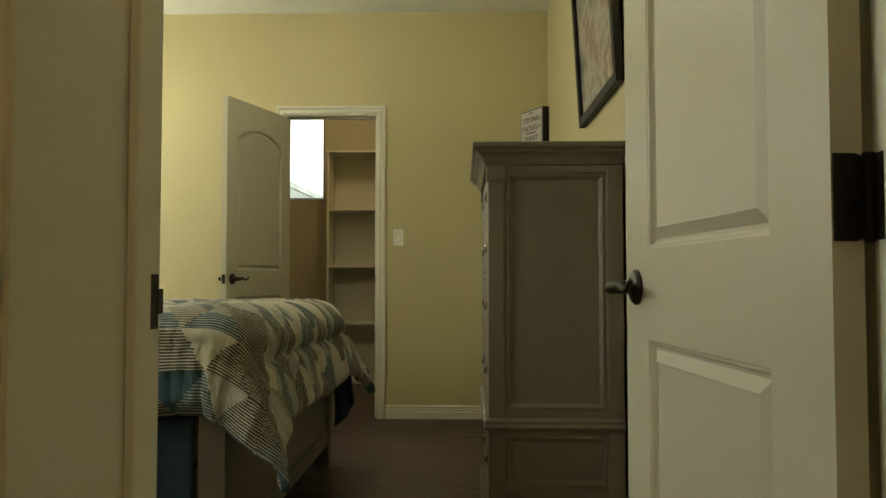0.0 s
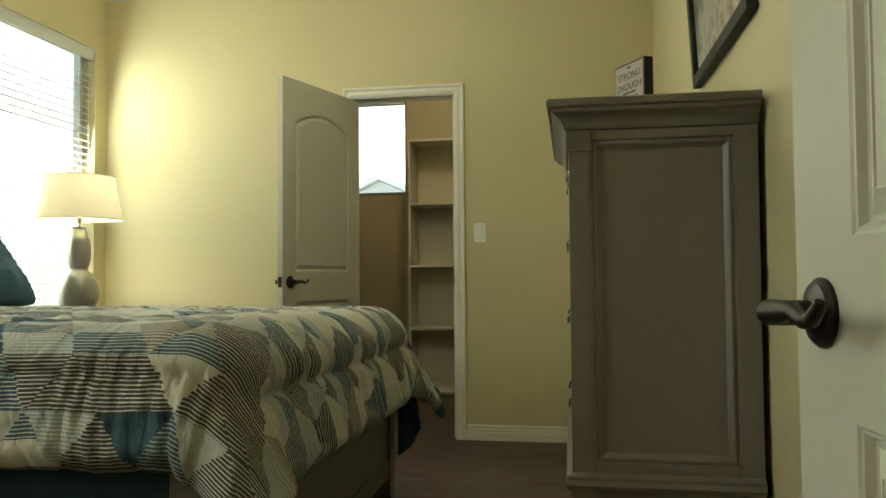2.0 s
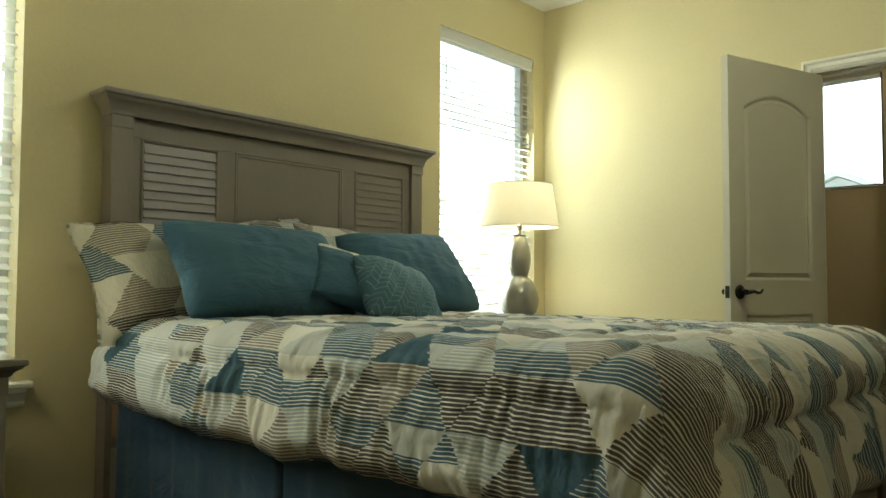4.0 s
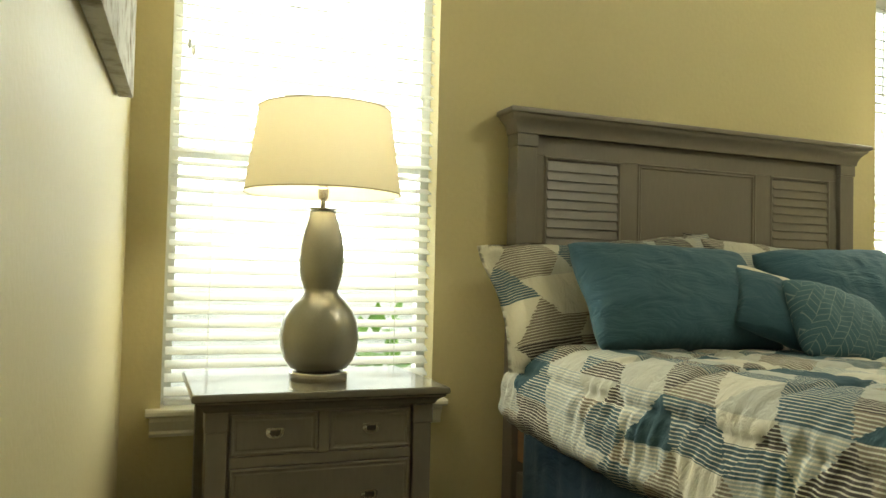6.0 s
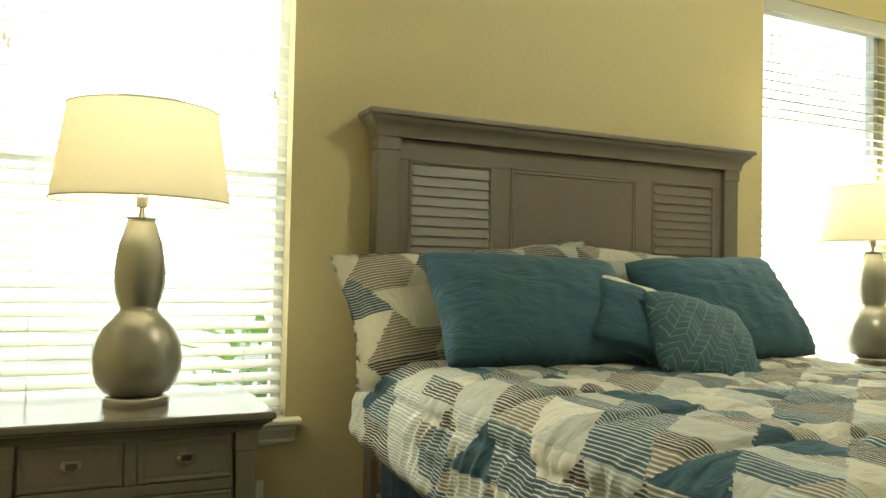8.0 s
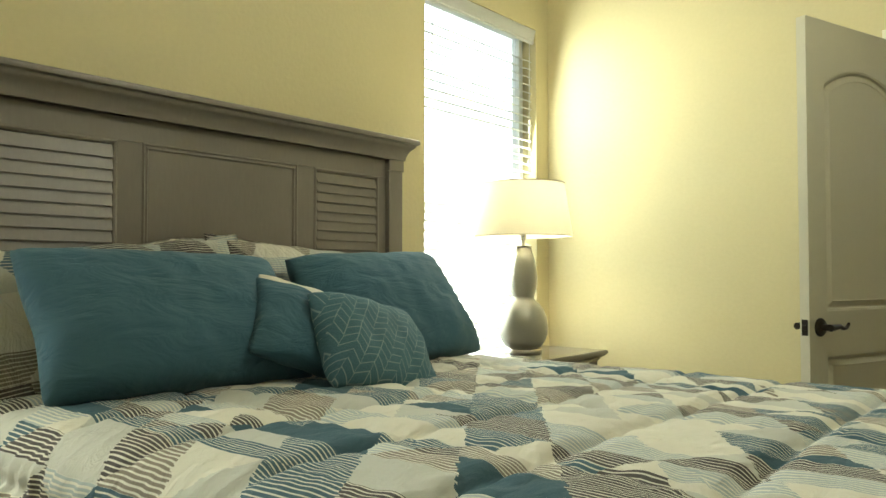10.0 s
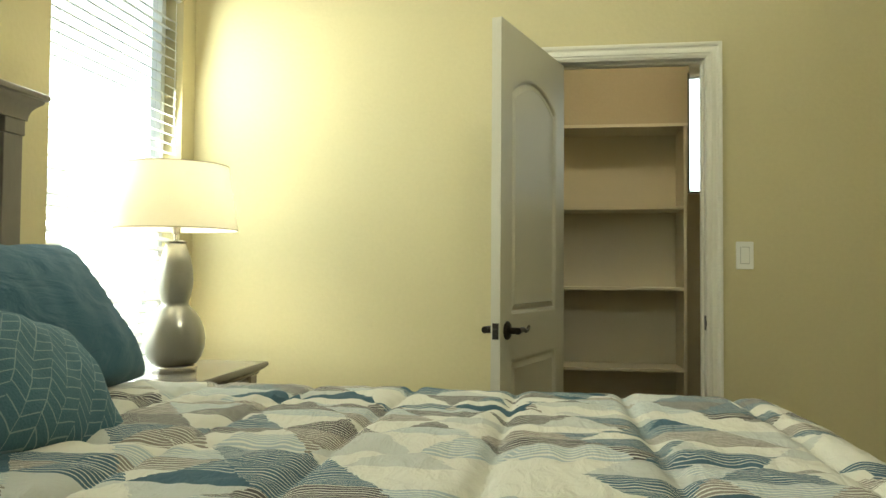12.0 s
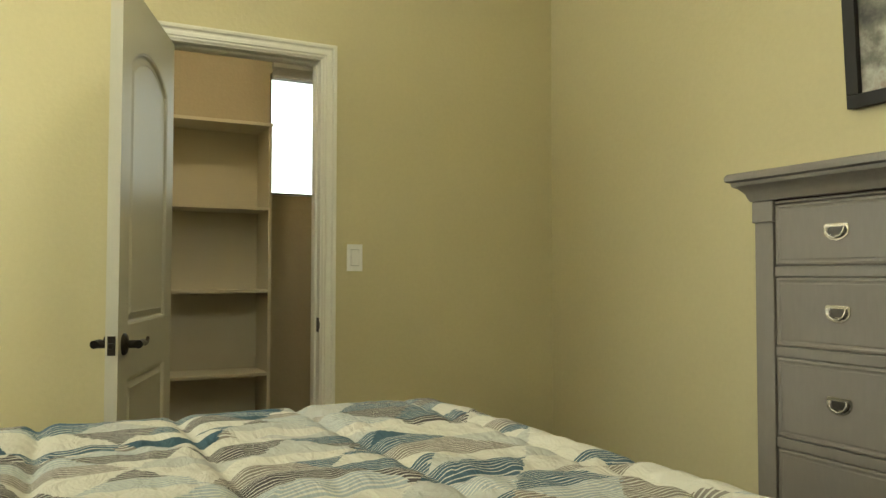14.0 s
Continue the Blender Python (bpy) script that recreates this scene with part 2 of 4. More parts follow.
def printed(name, tones, scale=4.0, rough=0.35, gloss=0.5):
    """A print in blurred blotches of a few tones."""
    m, nt, b = material(name)
    at = node(nt, "TexCoord").outputs["Object"]
    n1 = node(nt, "TexNoise", at, None, scale, 5.0, 0.6)
    ramp = node(nt, "ValToRGB", n1.outputs[0])
    cr = ramp.color_ramp
    while len(cr.elements) < len(tones):
        cr.elements.new(0.5)
    for i, (e, c) in enumerate(zip(cr.elements, tones)):
        e.position, e.color = 0.3 + 0.4 * i / (len(tones) - 1), (*c, 1)
    nt.links.new(ramp.outputs[0], b.inputs["Base Color"])
    b.inputs["Roughness"].default_value = rough
    b.inputs["Specular IOR Level"].default_value = gloss
    return m


WALL = surface("wall_paint", (0.54, 0.475, 0.27), 0.62, 0.03, 1.2, 55, 0.2, depth=0.005)
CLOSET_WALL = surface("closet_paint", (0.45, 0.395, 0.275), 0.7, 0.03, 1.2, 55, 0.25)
CEIL = surface("ceiling_paint", (0.86, 0.86, 0.82), 0.8, 0.03, 1.5, 40, 0.5, depth=0.01)
TRIM = surface("trim_paint", (0.74, 0.71, 0.60), 0.38, 0.02, 2.0, 90, 0.015)
DOORPAINT = surface("door_paint", (0.50, 0.475, 0.375), 0.36, 0.02, 2.0, 120, 0.035, stretch=(1, 1, 0.3))
DOORPAINT.node_tree.nodes["Principled BSDF"].inputs["Specular IOR Level"].default_value = 0.32
PLANK = plank_wood("dark_oak_floor")
GREY = surface("grey_furniture_paint", (0.168, 0.147, 0.121), 0.46, 0.06, 3.0, 90, 0.08, stretch=(1, 1, 0.25), coat=0.08)
GREYTOP = surface("grey_lacquer_top", (0.150, 0.136, 0.113), 0.15, 0.05, 3.0, 120, 0.01)
BRONZE = surface("dark_bronze", (0.035, 0.028, 0.022), 0.38, 0.15, 12, 150, 0.06, metal=0.75)
NICKEL = surface("brushed_nickel", (0.52, 0.485, 0.42), 0.25, 0.06, 20, 300, 0.05, metal=1.0)
# Nickel darkened to stand for shade inside the drawer pulls.
SHADOWED = surface("shaded_nickel", (0.10, 0.09, 0.075), 0.4, 0.1, 20, 200, 0.05, metal=0.9)
CERAMIC = surface("pewter_glaze", (0.30, 0.288, 0.238), 0.24, 0.05, 6, 160, 0.008, metal=0.55, coat=0.5)
BRUSHED = surface("dull_brushed_nickel", (0.56, 0.53, 0.47), 0.20, 0.06, 20, 300, 0.02, metal=1.0)
SHADE = thin_cloth("lamp_shade_linen", (0.83, 0.79, 0.68), 0.50)
SLAT = thin_cloth("blind_slat", (0.82, 0.82, 0.78), 0.55, 0.45)
VINYL = surface("white_vinyl_frame", (0.78, 0.79, 0.78), 0.4, 0.02, 3, 80, 0.03)
DARKFRAME = surface("dark_window_frame", (0.10, 0.10, 0.09), 0.45, 0.05, 3, 80, 0.03)
GLASS = clear_glass("window_glass")
SCREEN = insect_screen("grey_screen_mesh")
DIFFUSER = glowing("lit_frosted_glass", (1, 0.91, 0.76), 4.0)
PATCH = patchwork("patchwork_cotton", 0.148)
SHAM = patchwork("sham_cotton", 0.17, 0.74)
TEAL = fabric("teal_cotton", (0.044, 0.100, 0.136), weave=700)
SKIRT = fabric("blue_cotton", (0.036, 0.070, 0.112), weave=700)
STITCH = stitched("stitched_teal")
HEMMED = fabric("beige_edge_tape", (0.42, 0.37, 0.27))
CREAM = fabric("cream_cotton", (0.62, 0.59, 0.49))
SHELF = surface("shelf_melamine", (0.62, 0.585, 0.475), 0.5, 0.02, 3, 90, 0.03)
PLATE = surface("switch_plastic", (0.80, 0.79, 0.73), 0.35, 0.01, 3, 90, 0.0)
GAP_SHADE = surface("shadow_gap_grey", (0.42, 0.41, 0.37), 0.5, 0.02, 3, 90, 0.0)
BLACK = surface("black_lacquer", (0.014, 0.012, 0.010), 0.62, 0.1, 8, 120, 0.05)
PAPER = surface("aged_paper", (0.31, 0.265, 0.21), 0.7, 0.12, 10, 120, 0.05)
INK = surface("dark_ink", (0.06, 0.045, 0.035), 0.7, 0.1, 10, 120, 0.0)
MAP_PRINT = printed("faded_print", [(0.05, 0.05, 0.045), (0.16, 0.15, 0.12), (0.42, 0.40, 0.33), (0.20, 0.10, 0.07), (0.5, 0.46, 0.36)], 5.0)
CANVAS_PRINT = printed("grey_canvas", [(0.13, 0.115, 0.09), (0.34, 0.315, 0.27), (0.50, 0.49, 0.455), (0.52, 0.51, 0.47), (0.30, 0.27, 0.225)], 9.0, 0.95, 0.05)
LEAF = thin_cloth("leaf_green", (0.17, 0.34, 0.04), 0.5, 0.5)
# Ground toned pale: overexposed daylight put into its colour.
GRASS = surface("washed_out_ground", (0.55, 0.55, 0.50), 0.9, 0.3, 0.5, 30, 0.3)
SIDING = surface("pale_siding", (0.82, 0.84, 0.82), 0.7, 0.05, 1, 30, 0.1)
ROOFING = surface("pale_shingle", (0.66, 0.71, 0.70), 0.85, 0.15, 2, 40, 0.3)
RAWWOOD = surface("raw_wood", (0.22, 0.12, 0.06), 0.6, 0.2, 8, 80, 0.1, stretch=(1, 1, 0.2))
SKYGLOW = glowing("hazy_sky", (0.93, 0.98, 1.0), 3.0)
BULB = glowing("bulb_glass", (1.0, 0.84, 0.60), 12.0)


# ---------------------------------------------------------------- mesh helpers
def box(bm, lo, hi, bevel=0.0, segments=2):
    vs = [bm.verts.new((x, y, z)) for x in (lo[0], hi[0]) for y in (lo[1], hi[1]) for z in (lo[2], hi[2])]
    fs = [bm.faces.new([vs[i] for i in f]) for f in ((0, 1, 3, 2), (4, 6, 7, 5), (0, 4, 5, 1), (2, 3, 7, 6), (0, 2, 6, 4), (1, 5, 7, 3))]
    if bevel:
        edges = list({e for f in fs for e in f.edges})
        bmesh.ops.bevel(bm, geom=edges, offset=bevel, segments=segments, affect="EDGES", profile=0.5)
    return bm


def boxes(*items, bevel=0.0):
    bm = bmesh.new()
    for lo, hi in items:
        box(bm, lo, hi, bevel)
    return bm


def prism(bm, outline, axis, lo, hi, bevel=0.0):
    """A closed outline of (a, b) pairs pushed along an axis: x takes (y, z), y takes (x, z), z takes (x, y)."""
    def place(a, b, c):
        return {"x": (c, a, b), "y": (a, c, b), "z": (a, b, c)}[axis]
    first = [bm.verts.new(place(a, b, lo)) for a, b in outline]
    last = [bm.verts.new(place(a, b, hi)) for a, b in outline]
    n = len(outline)
    fs = [bm.faces.new(first[::-1]), bm.faces.new(last)]
    fs += [bm.faces.new((first[i], first[(i + 1) % n], last[(i + 1) % n], last[i])) for i in range(n)]
    bmesh.ops.recalc_face_normals(bm, faces=fs)
    if bevel:
        bmesh.ops.bevel(bm, geom=list({e for f in fs for e in f.edges}), offset=bevel, segments=2, affect="EDGES", profile=0.5)
    return bm


def lathe(bm, profile, n=40, centre=(0, 0, 0)):
    """Rings of (radius, height) turned about a vertical axis."""
    rings = []
    for r, z in profile:
        rings.append([bm.verts.new((centre[0] + r * math.cos(2 * math.pi * i / n), centre[1] + r * math.sin(2 * math.pi * i / n), centre[2] + z)) for i in range(n)])
    for a, b in zip(rings, rings[1:]):
        for i in range(n):
            bm.faces.new((a[i], a[(i + 1) % n], b[(i + 1) % n], b[i]))
    return rings


def tube(bm, points, radius, n=8):
    """A round bar along points, with closed ends."""
    pts = [Vector(p) for p in points]
    rings = []
    for i, p in enumerate(pts):
        d = (pts[min(i + 1, len(pts) - 1)] - pts[max(i - 1, 0)]).normalized()
        a = d.orthogonal().normalized() if i == 0 else (a - d * a.dot(d)).normalized()
        b = d.cross(a)
        r = radius[i] if isinstance(radius, (list, tuple)) else radius
        rings.append([bm.verts.new(p + r * (math.cos(2 * math.pi * k / n) * a + math.sin(2 * math.pi * k / n) * b)) for k in range(n)])
    for a2, b2 in zip(rings, rings[1:]):
        for k in range(n):
            bm.faces.new((a2[k], a2[(k + 1) % n], b2[(k + 1) % n], b2[k]))
    bm.faces.new(rings[0][::-1])
    bm.faces.new(rings[-1])
    return bm


def finish(name, bm, mat, smooth=None):
    bmesh.ops.recalc_face_normals(bm, faces=bm.faces)
    me = bpy.data.meshes.new(name)
    bm.to_mesh(me)
    bm.free()
    me.materials.append(mat)
    if smooth is not None:
        me.shade_smooth()
        if smooth < 180:
            me.set_sharp_from_angle(angle=radians(smooth))
    return new(name, me)


def part(name, bm, mat, parent, label="", smooth=20, at=None):
    ob = finish(name, bm, mat, smooth)
    ob.parent = parent
    if at is not None:
        ob.matrix_basis = at
    if label:
        tagged(ob, label)
    return ob


def thing(name, m, label, category, group="", kind=""):
    ob = new(name)
    ob.empty_display_size = 0.1
    ob.matrix_world = m
    return tagged(ob, label, category, group, kind)


def structure(name, bm, mat, label, category, at=None, smooth=20):
    ob = finish(name, bm, mat, smooth)
    if at is not None:
        ob.matrix_world = at
    return tagged(ob, label, category, kind="structure")


# ---------------------------------------------------------------- the shell
EAST, HIGH = 3.44, 2.76
SOUTH = pose(0, -4.165, 0, 0, 0, -3.0)      # the wall with the entry runs slightly off square
NW = (-1.02, -0.12)                          # window openings along the west wall
SW_ = (-4.05, -3.16)
SILL, HEAD = 0.635, 2.412
DOOR_L, DOOR_R, DOOR_TOP = 1.657, 2.275, 2.047
ENT_L, ENT_R = 2.530, 3.297


def wall_mesh(cuts_a, cuts_b, holes, normal, lo, hi):
    """One connected slab with rectangular holes: cut lines along the wall and up it, holes as cell pairs."""
    bm = bmesh.new()
    made = {}

    def vert(i, j, k):
        if (i, j, k) not in made:
            a, b, c = cuts_a[i], cuts_b[j], (lo, hi)[k]
            made[i, j, k] = bm.verts.new((c, a, b) if normal == "x" else (a, c, b))
        return made[i, j, k]

    cells = {(i, j) for i in range(len(cuts_a) - 1) for j in range(len(cuts_b) - 1)} - set(holes)
    for i, j in cells:
        for k in (0, 1):
            bm.faces.new((vert(i, j, k), vert(i + 1, j, k), vert(i + 1, j + 1, k), vert(i, j + 1, k)))
        for di, dj, p, q in ((-1, 0, (i, j), (i, j + 1)), (1, 0, (i + 1, j), (i + 1, j + 1)), (0, -1, (i, j), (i + 1, j)), (0, 1, (i, j + 1), (i + 1, j + 1))):
            if (i + di, j + dj) not in cells:
                bm.faces.new((vert(*p, 0), vert(*q, 0), vert(*q, 1), vert(*p, 1)))
    return bm


def shell():
    T = 0.14
    structure("wall_west", wall_mesh((-4.45, SW_[0], SW_[1], NW[0], NW[1], 0.12), (0, SILL - 0.022, HEAD, HIGH), ((1, 1), (3, 1)), "x", -T, 0), WALL,
              "khaki yellow painted wall with two window openings", "wall")
    structure("wall_north", wall_mesh((0, DOOR_L - 0.02, DOOR_R + 0.02, EAST), (0, DOOR_TOP + 0.02, HIGH), ((1, 0),), "y", 0, 0.12), WALL, "khaki yellow painted wall with closet doorway", "wall")
    structure("wall_east", boxes(((EAST, -6.6, 0), (EAST + 0.12, 0.12, HIGH))), WALL, "khaki yellow painted wall behind the chest", "wall")
    structure("wall_south", wall_mesh((0, ENT_L - 0.02, ENT_R + 0.02, EAST + 0.02), (0, DOOR_TOP + 0.02, HIGH), ((1, 0),), "y", -0.255, 0), WALL, "khaki yellow painted wall with entry doorway", "wall", SOUTH)
    structure("ceiling", boxes(((-0.14, -6.7, HIGH), (EAST + 0.12, 2.2, HIGH + 0.1))), CEIL, "white textured flat ceiling", "ceiling")
    structure("wall_hall_west", boxes(((1.6, -6.6, 0), (1.72, -4.36, HIGH))), WALL, "khaki yellow hallway wall", "wall")
    structure("wall_hall_south", boxes(((1.72, -6.72, 0), (EAST, -6.6, HIGH))), WALL, "khaki yellow hallway end wall", "wall")
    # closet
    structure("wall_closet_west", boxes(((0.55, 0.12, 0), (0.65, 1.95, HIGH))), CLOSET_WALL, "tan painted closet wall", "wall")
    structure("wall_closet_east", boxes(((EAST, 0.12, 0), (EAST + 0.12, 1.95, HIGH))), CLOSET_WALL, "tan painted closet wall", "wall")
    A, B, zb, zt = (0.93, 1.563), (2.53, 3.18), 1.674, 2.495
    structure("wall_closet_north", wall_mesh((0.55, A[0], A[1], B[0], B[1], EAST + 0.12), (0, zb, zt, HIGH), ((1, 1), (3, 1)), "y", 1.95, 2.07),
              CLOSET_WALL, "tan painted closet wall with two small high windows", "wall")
    for i, (x0, x1) in enumerate((A, B)):
        w = thing("window_%d" % (i + 3), pose(x0, 1.95, zb), "small high closet window with a dark frame", "window", "closet windows", "structure")
        W, H = x1 - x0, zt - zb
        part("window_frame", boxes(((0, 0.03, 0), (W, 0.07, 0.022)), ((0, 0.03, H - 0.03), (W, 0.07, H)), ((0, 0.03, 0.022), (0.018, 0.07, H - 0.03)), ((W - 0.018, 0.03, 0.022), (W, 0.07, H - 0.03))), DARKFRAME, w)
        g = part("pane", boxes(((0.018, 0.048, 0.022), (W - 0.018, 0.052, H - 0.03))), GLASS, w)
        g.visible_shadow = False
        part("window_sill", boxes(((0.001, -0.012, 0.001), (W - 0.001, 0.028, 0.006)), bevel=0.003), TRIM, w)
        b = thing("window_blind", pose(x0, 1.95, zt - 0.035), "white slatted blind drawn fully up over the closet window", "window blind", "closet window blinds")
        part("headrail", boxes(((0.01, -0.05, 0.062), (W - 0.01, -0.002, 0.095)), bevel=0.003), SLAT, b)
        for k in range(5):
            part("slat", boxes(((0.012, -0.050 + 0.001 * (k % 2), 0.012 + 0.0098 * k), (W - 0.012, -0.003, 0.0155 + 0.0098 * k)), bevel=0.001), SLAT, b)
        part("bottom_rail", boxes(((0.012, -0.050, -0.006), (W - 0.012, -0.003, 0.009)), bevel=0.003), SLAT, b)
    # All three fixtures are unseen; added where shadows and lit trim imply a lamp.
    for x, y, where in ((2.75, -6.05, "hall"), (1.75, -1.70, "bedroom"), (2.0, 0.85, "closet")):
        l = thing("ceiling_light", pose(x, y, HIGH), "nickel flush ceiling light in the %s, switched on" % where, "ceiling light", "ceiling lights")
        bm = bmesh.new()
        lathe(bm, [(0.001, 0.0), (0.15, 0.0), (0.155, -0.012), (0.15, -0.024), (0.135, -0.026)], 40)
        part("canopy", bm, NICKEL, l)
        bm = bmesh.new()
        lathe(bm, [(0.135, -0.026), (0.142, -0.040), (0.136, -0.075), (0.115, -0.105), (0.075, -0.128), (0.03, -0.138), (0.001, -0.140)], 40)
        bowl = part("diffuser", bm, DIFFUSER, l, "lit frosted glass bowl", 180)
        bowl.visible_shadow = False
    # floors
    structure("floor", boxes(((-0.14, -6.7, -0.2), (EAST + 0.12, 2.07, -0.012))), INK, "dark stained wood plank floor", "floor")


def profile_trim(name, length, outline, mat, label, at, category="trim"):
    """A moulding of constant section: outline of (depth, height), run along local x."""
    bm = bmesh.new()
    prism(bm, outline, "x", 0, length)
    return structure(name, bm, mat, label, category, at, 30)


BASE = [(0, 0), (-0.016, 0), (-0.016, 0.046), (-0.010, 0.050), (-0.013, 0.056), (-0.013, 0.062), (-0.006, 0.067), (-0.009, 0.073), (-0.009, 0.082), (-0.004, 0.090), (0, 0.090)]
CASE = [(0.0, 0.0), (0.0, -0.008), (0.006, -0.012), (0.012, -0.012), (0.015, -0.018), (0.019, -0.018), (0.034, -0.011), (0.040, -0.012), (0.044, -0.022), (0.052, -0.025), (0.058, -0.023), (0.062, 0.0)]


def casing(name, left, right, top, at, mat, label):
    """Mitred door casing round an opening in a wall whose face is local y=0; depth goes to -y."""
    bm = bmesh.new()
    rows = []
    path = [(left, 0, -1, 0), (left, top, -1, 1), (right, top, 1, 1), (right, 0, 1, 0)]
    for x, z, sx, sz in path:
        rows.append([bm.verts.new((x + sx * (0.005 + a), b, z + sz * (0.005 + a))) for a, b in CASE])
    n = len(CASE)
    for r0, r1 in zip(rows, rows[1:]):
        for i in range(n - 1):
            bm.faces.new((r0[i], r0[i + 1], r1[i + 1], r1[i]))
    return structure(name, bm, mat, label, "door casing", at, 30)


def jamb(name, left, right, top, depth, at, label):
    """Jamb lining with door stop; the wall goes from y=0 to y=depth."""
    d0, d1 = min(0, depth), max(0, depth)
    bm = boxes(((left - 0.02, d0 - 0.002, 0), (left, d1 + 0.002, top)), ((right, d0 - 0.002, 0), (right + 0.02, d1 + 0.002, top)), ((left - 0.02, d0 - 0.002, top), (right + 0.02, d1 + 0.002, top + 0.02)))
    s0, s1 = (0.04, 0.075) if depth > 0 else (-0.075, -0.04)
    for lo, hi in (((left, s0, 0), (left + 0.011, s1, top - 0.011)), ((right - 0.011, s0, 0), (right, s1, top - 0.011)), ((left, s0, top - 0.011), (right, s1, top))):
        box(bm, lo, hi, 0.002, 1)
    return structure(name, bm, TRIM, label, "door jamb", at)


def arch(x0, x1, z0, z1, rise, n=12):
    """Outline of a panel with an arched top."""
    pts = [(x0, z0), (x1, z0), (x1, z1)]
    for i in range(1, n):
        t = i / n
        pts.append((x1 + (x0 - x1) * t, z1 + rise * math.sin(math.pi * t) ** 0.8))
    pts.append((x0, z1))
    return pts


def shrink(outline, d):
    cx = sum(p[0] for p in outline) / len(outline)
    x0, x1 = min(p[0] for p in outline), max(p[0] for p in outline)
    z0, z1 = min(p[1] for p in outline), max(p[1] for p in outline)
    cz = (z0 + z1) / 2
    fx, fz = 1 - 2 * d / (x1 - x0), 1 - 2 * d / (z1 - z0)
    return [(cx + (x - (x0 + x1) / 2) * fx + (x0 + x1) / 2 - cx, cz + (z - cz) * fz) for x, z in outline]


def loft(bm, rings):
    """Skin between closed rings of 3D points, the last one filled."""
    vs = [[bm.verts.new(p) for p in ring] for ring in rings]
    n = len(vs[0])
    for a, b in zip(vs, vs[1:]):
        for i in range(n):
            bm.faces.new((a[i], a[(i + 1) % n], b[(i + 1) % n], b[i]))
    bm.faces.new(vs[-1])


def door_leaf(name, at, w, label, lever_z=0.935, stile=0.105, hinge_stile=0.105):
    """Moulded two-panel door: local x from the hinge, y through its thickness (0 to 35 mm)."""
    d = thing(name, at, label, "door", kind="structure")
    h, th, st, sh = 2.03, 0.035, stile, hinge_stile
    up = arch(sh, w - st, 0.990, 1.80, 0.075)
    low = [(sh, 0.23), (w - st, 0.23), (w - st, 0.829), (sh, 0.829)]
    bm = boxes(((0, 0.0125, 0.012), (w, th - 0.0125, h)))
    for y0, y1 in ((0, 0.0125), (th - 0.0125, th)):
        for lo, hi in (((0, y0, 0.012), (sh, y1, h)), ((w - st, y0, 0.012), (w, y1, h)), ((sh, y0, 0.012), (w - st, y1, 0.23)), ((sh, y0, 0.829), (w - st, y1, 0.990))):
            box(bm, lo, hi)
        prism(bm, [(sh, h), (sh, 1.80)] + up[3:-1][::-1] + [(w - st, 1.80), (w - st, h)], "y", y0, y1)
    part("leaf", bm, DOORPAINT, d, smooth=20)
    for face, s in ((0.0, 1), (th, -1)):
        for o in (up, low):
            bm = bmesh.new()
            rings = []
            for inset, dep in ((0, 0.0003), (0.003, 0.0022), (0.006, 0.0026), (0.011, 0.0098), (0.016, 0.0102), (0.036, 0.0020), (0.0375, 0.0036), (0.041, 0.0038)):
                rings.append([(x, face + s * dep, z) for x, z in shrink(o, inset)])
            loft(bm, rings)
            part("panel", bm, DOORPAINT, d, smooth=6)
    # lever sets, latch, hinges
    bx = w - 0.062
    for face, s in ((0.0, -1), (th, 1)):
        bm = bmesh.new()
        lathe(bm, [(0.001, 0.0), (0.033, 0.0), (0.033, 0.004), (0.028, 0.009), (0.018, 0.012), (0.012, 0.014), (0.012, 0.045), (0.0005, 0.046)], 24)
        bmesh.ops.rotate(bm, verts=bm.verts, cent=(0, 0, 0), matrix=Matrix.Rotation(radians(-90 * s), 3, "X"))
        bmesh.ops.translate(bm, verts=bm.verts, vec=(bx, face, lever_z))
        k = part("rosette", bm, BRONZE, d, "dark bronze lever rosette")
        bm = bmesh.new()
        y = face + s * 0.045
        tube(bm, [(bx + 0.012, y, lever_z), (bx - 0.02, y, lever_z + 0.002), (bx - 0.045, y, lever_z + 0.004), (bx - 0.067, y, lever_z - 0.004), (bx - 0.085, y, lever_z - 0.002), (bx - 0.098, y, lever_z + 0.008), (bx - 0.102, y, lever_z + 0.014)],
             [0.013, 0.011, 0.008, 0.007, 0.007, 0.006, 0.004], 10)
        part("lever", bm, BRONZE, k, "dark bronze curved lever handle", 60)
    part("latch_plate", boxes(((w - 0.0005, 0.006, lever_z - 0.028), (w + 0.0015, th - 0.006, lever_z + 0.028)), bevel=0.0006), BRONZE, d, "dark bronze latch plate")
    part("latch_bolt", boxes(((w + 0.001, 0.011, lever_z - 0.008), (w + 0.011, th - 0.011, lever_z + 0.008)), bevel=0.002), BRONZE, d)
    for z in (0.25, 1.022, 1.78):
        bm = bmesh.new()
        r, y0, y1 = 0.008, 0.001, th - 0.002
        corner = [(y0 + r * (1 - math.cos(a)), z - 0.046 + r * (1 - math.sin(a))) for a in (0, 0.5236, 1.0472, 1.5708)]
        plate = corner[::-1] + [(a, 2 * z - b) for a, b in corner]
        prism(bm, [(y1, z - 0.046)] + plate + [(y1, z + 0.046)], "x", -0.0022, 0.0002)
        lathe(bm, [(0.0005, -0.048), (0.0065, -0.046), (0.0065, 0.046), (0.0005, 0.048)], 12, (-0.004, -0.004, z))
        part("hinge", bm, BRONZE, d, "dark bronze butt hinge")
    return d


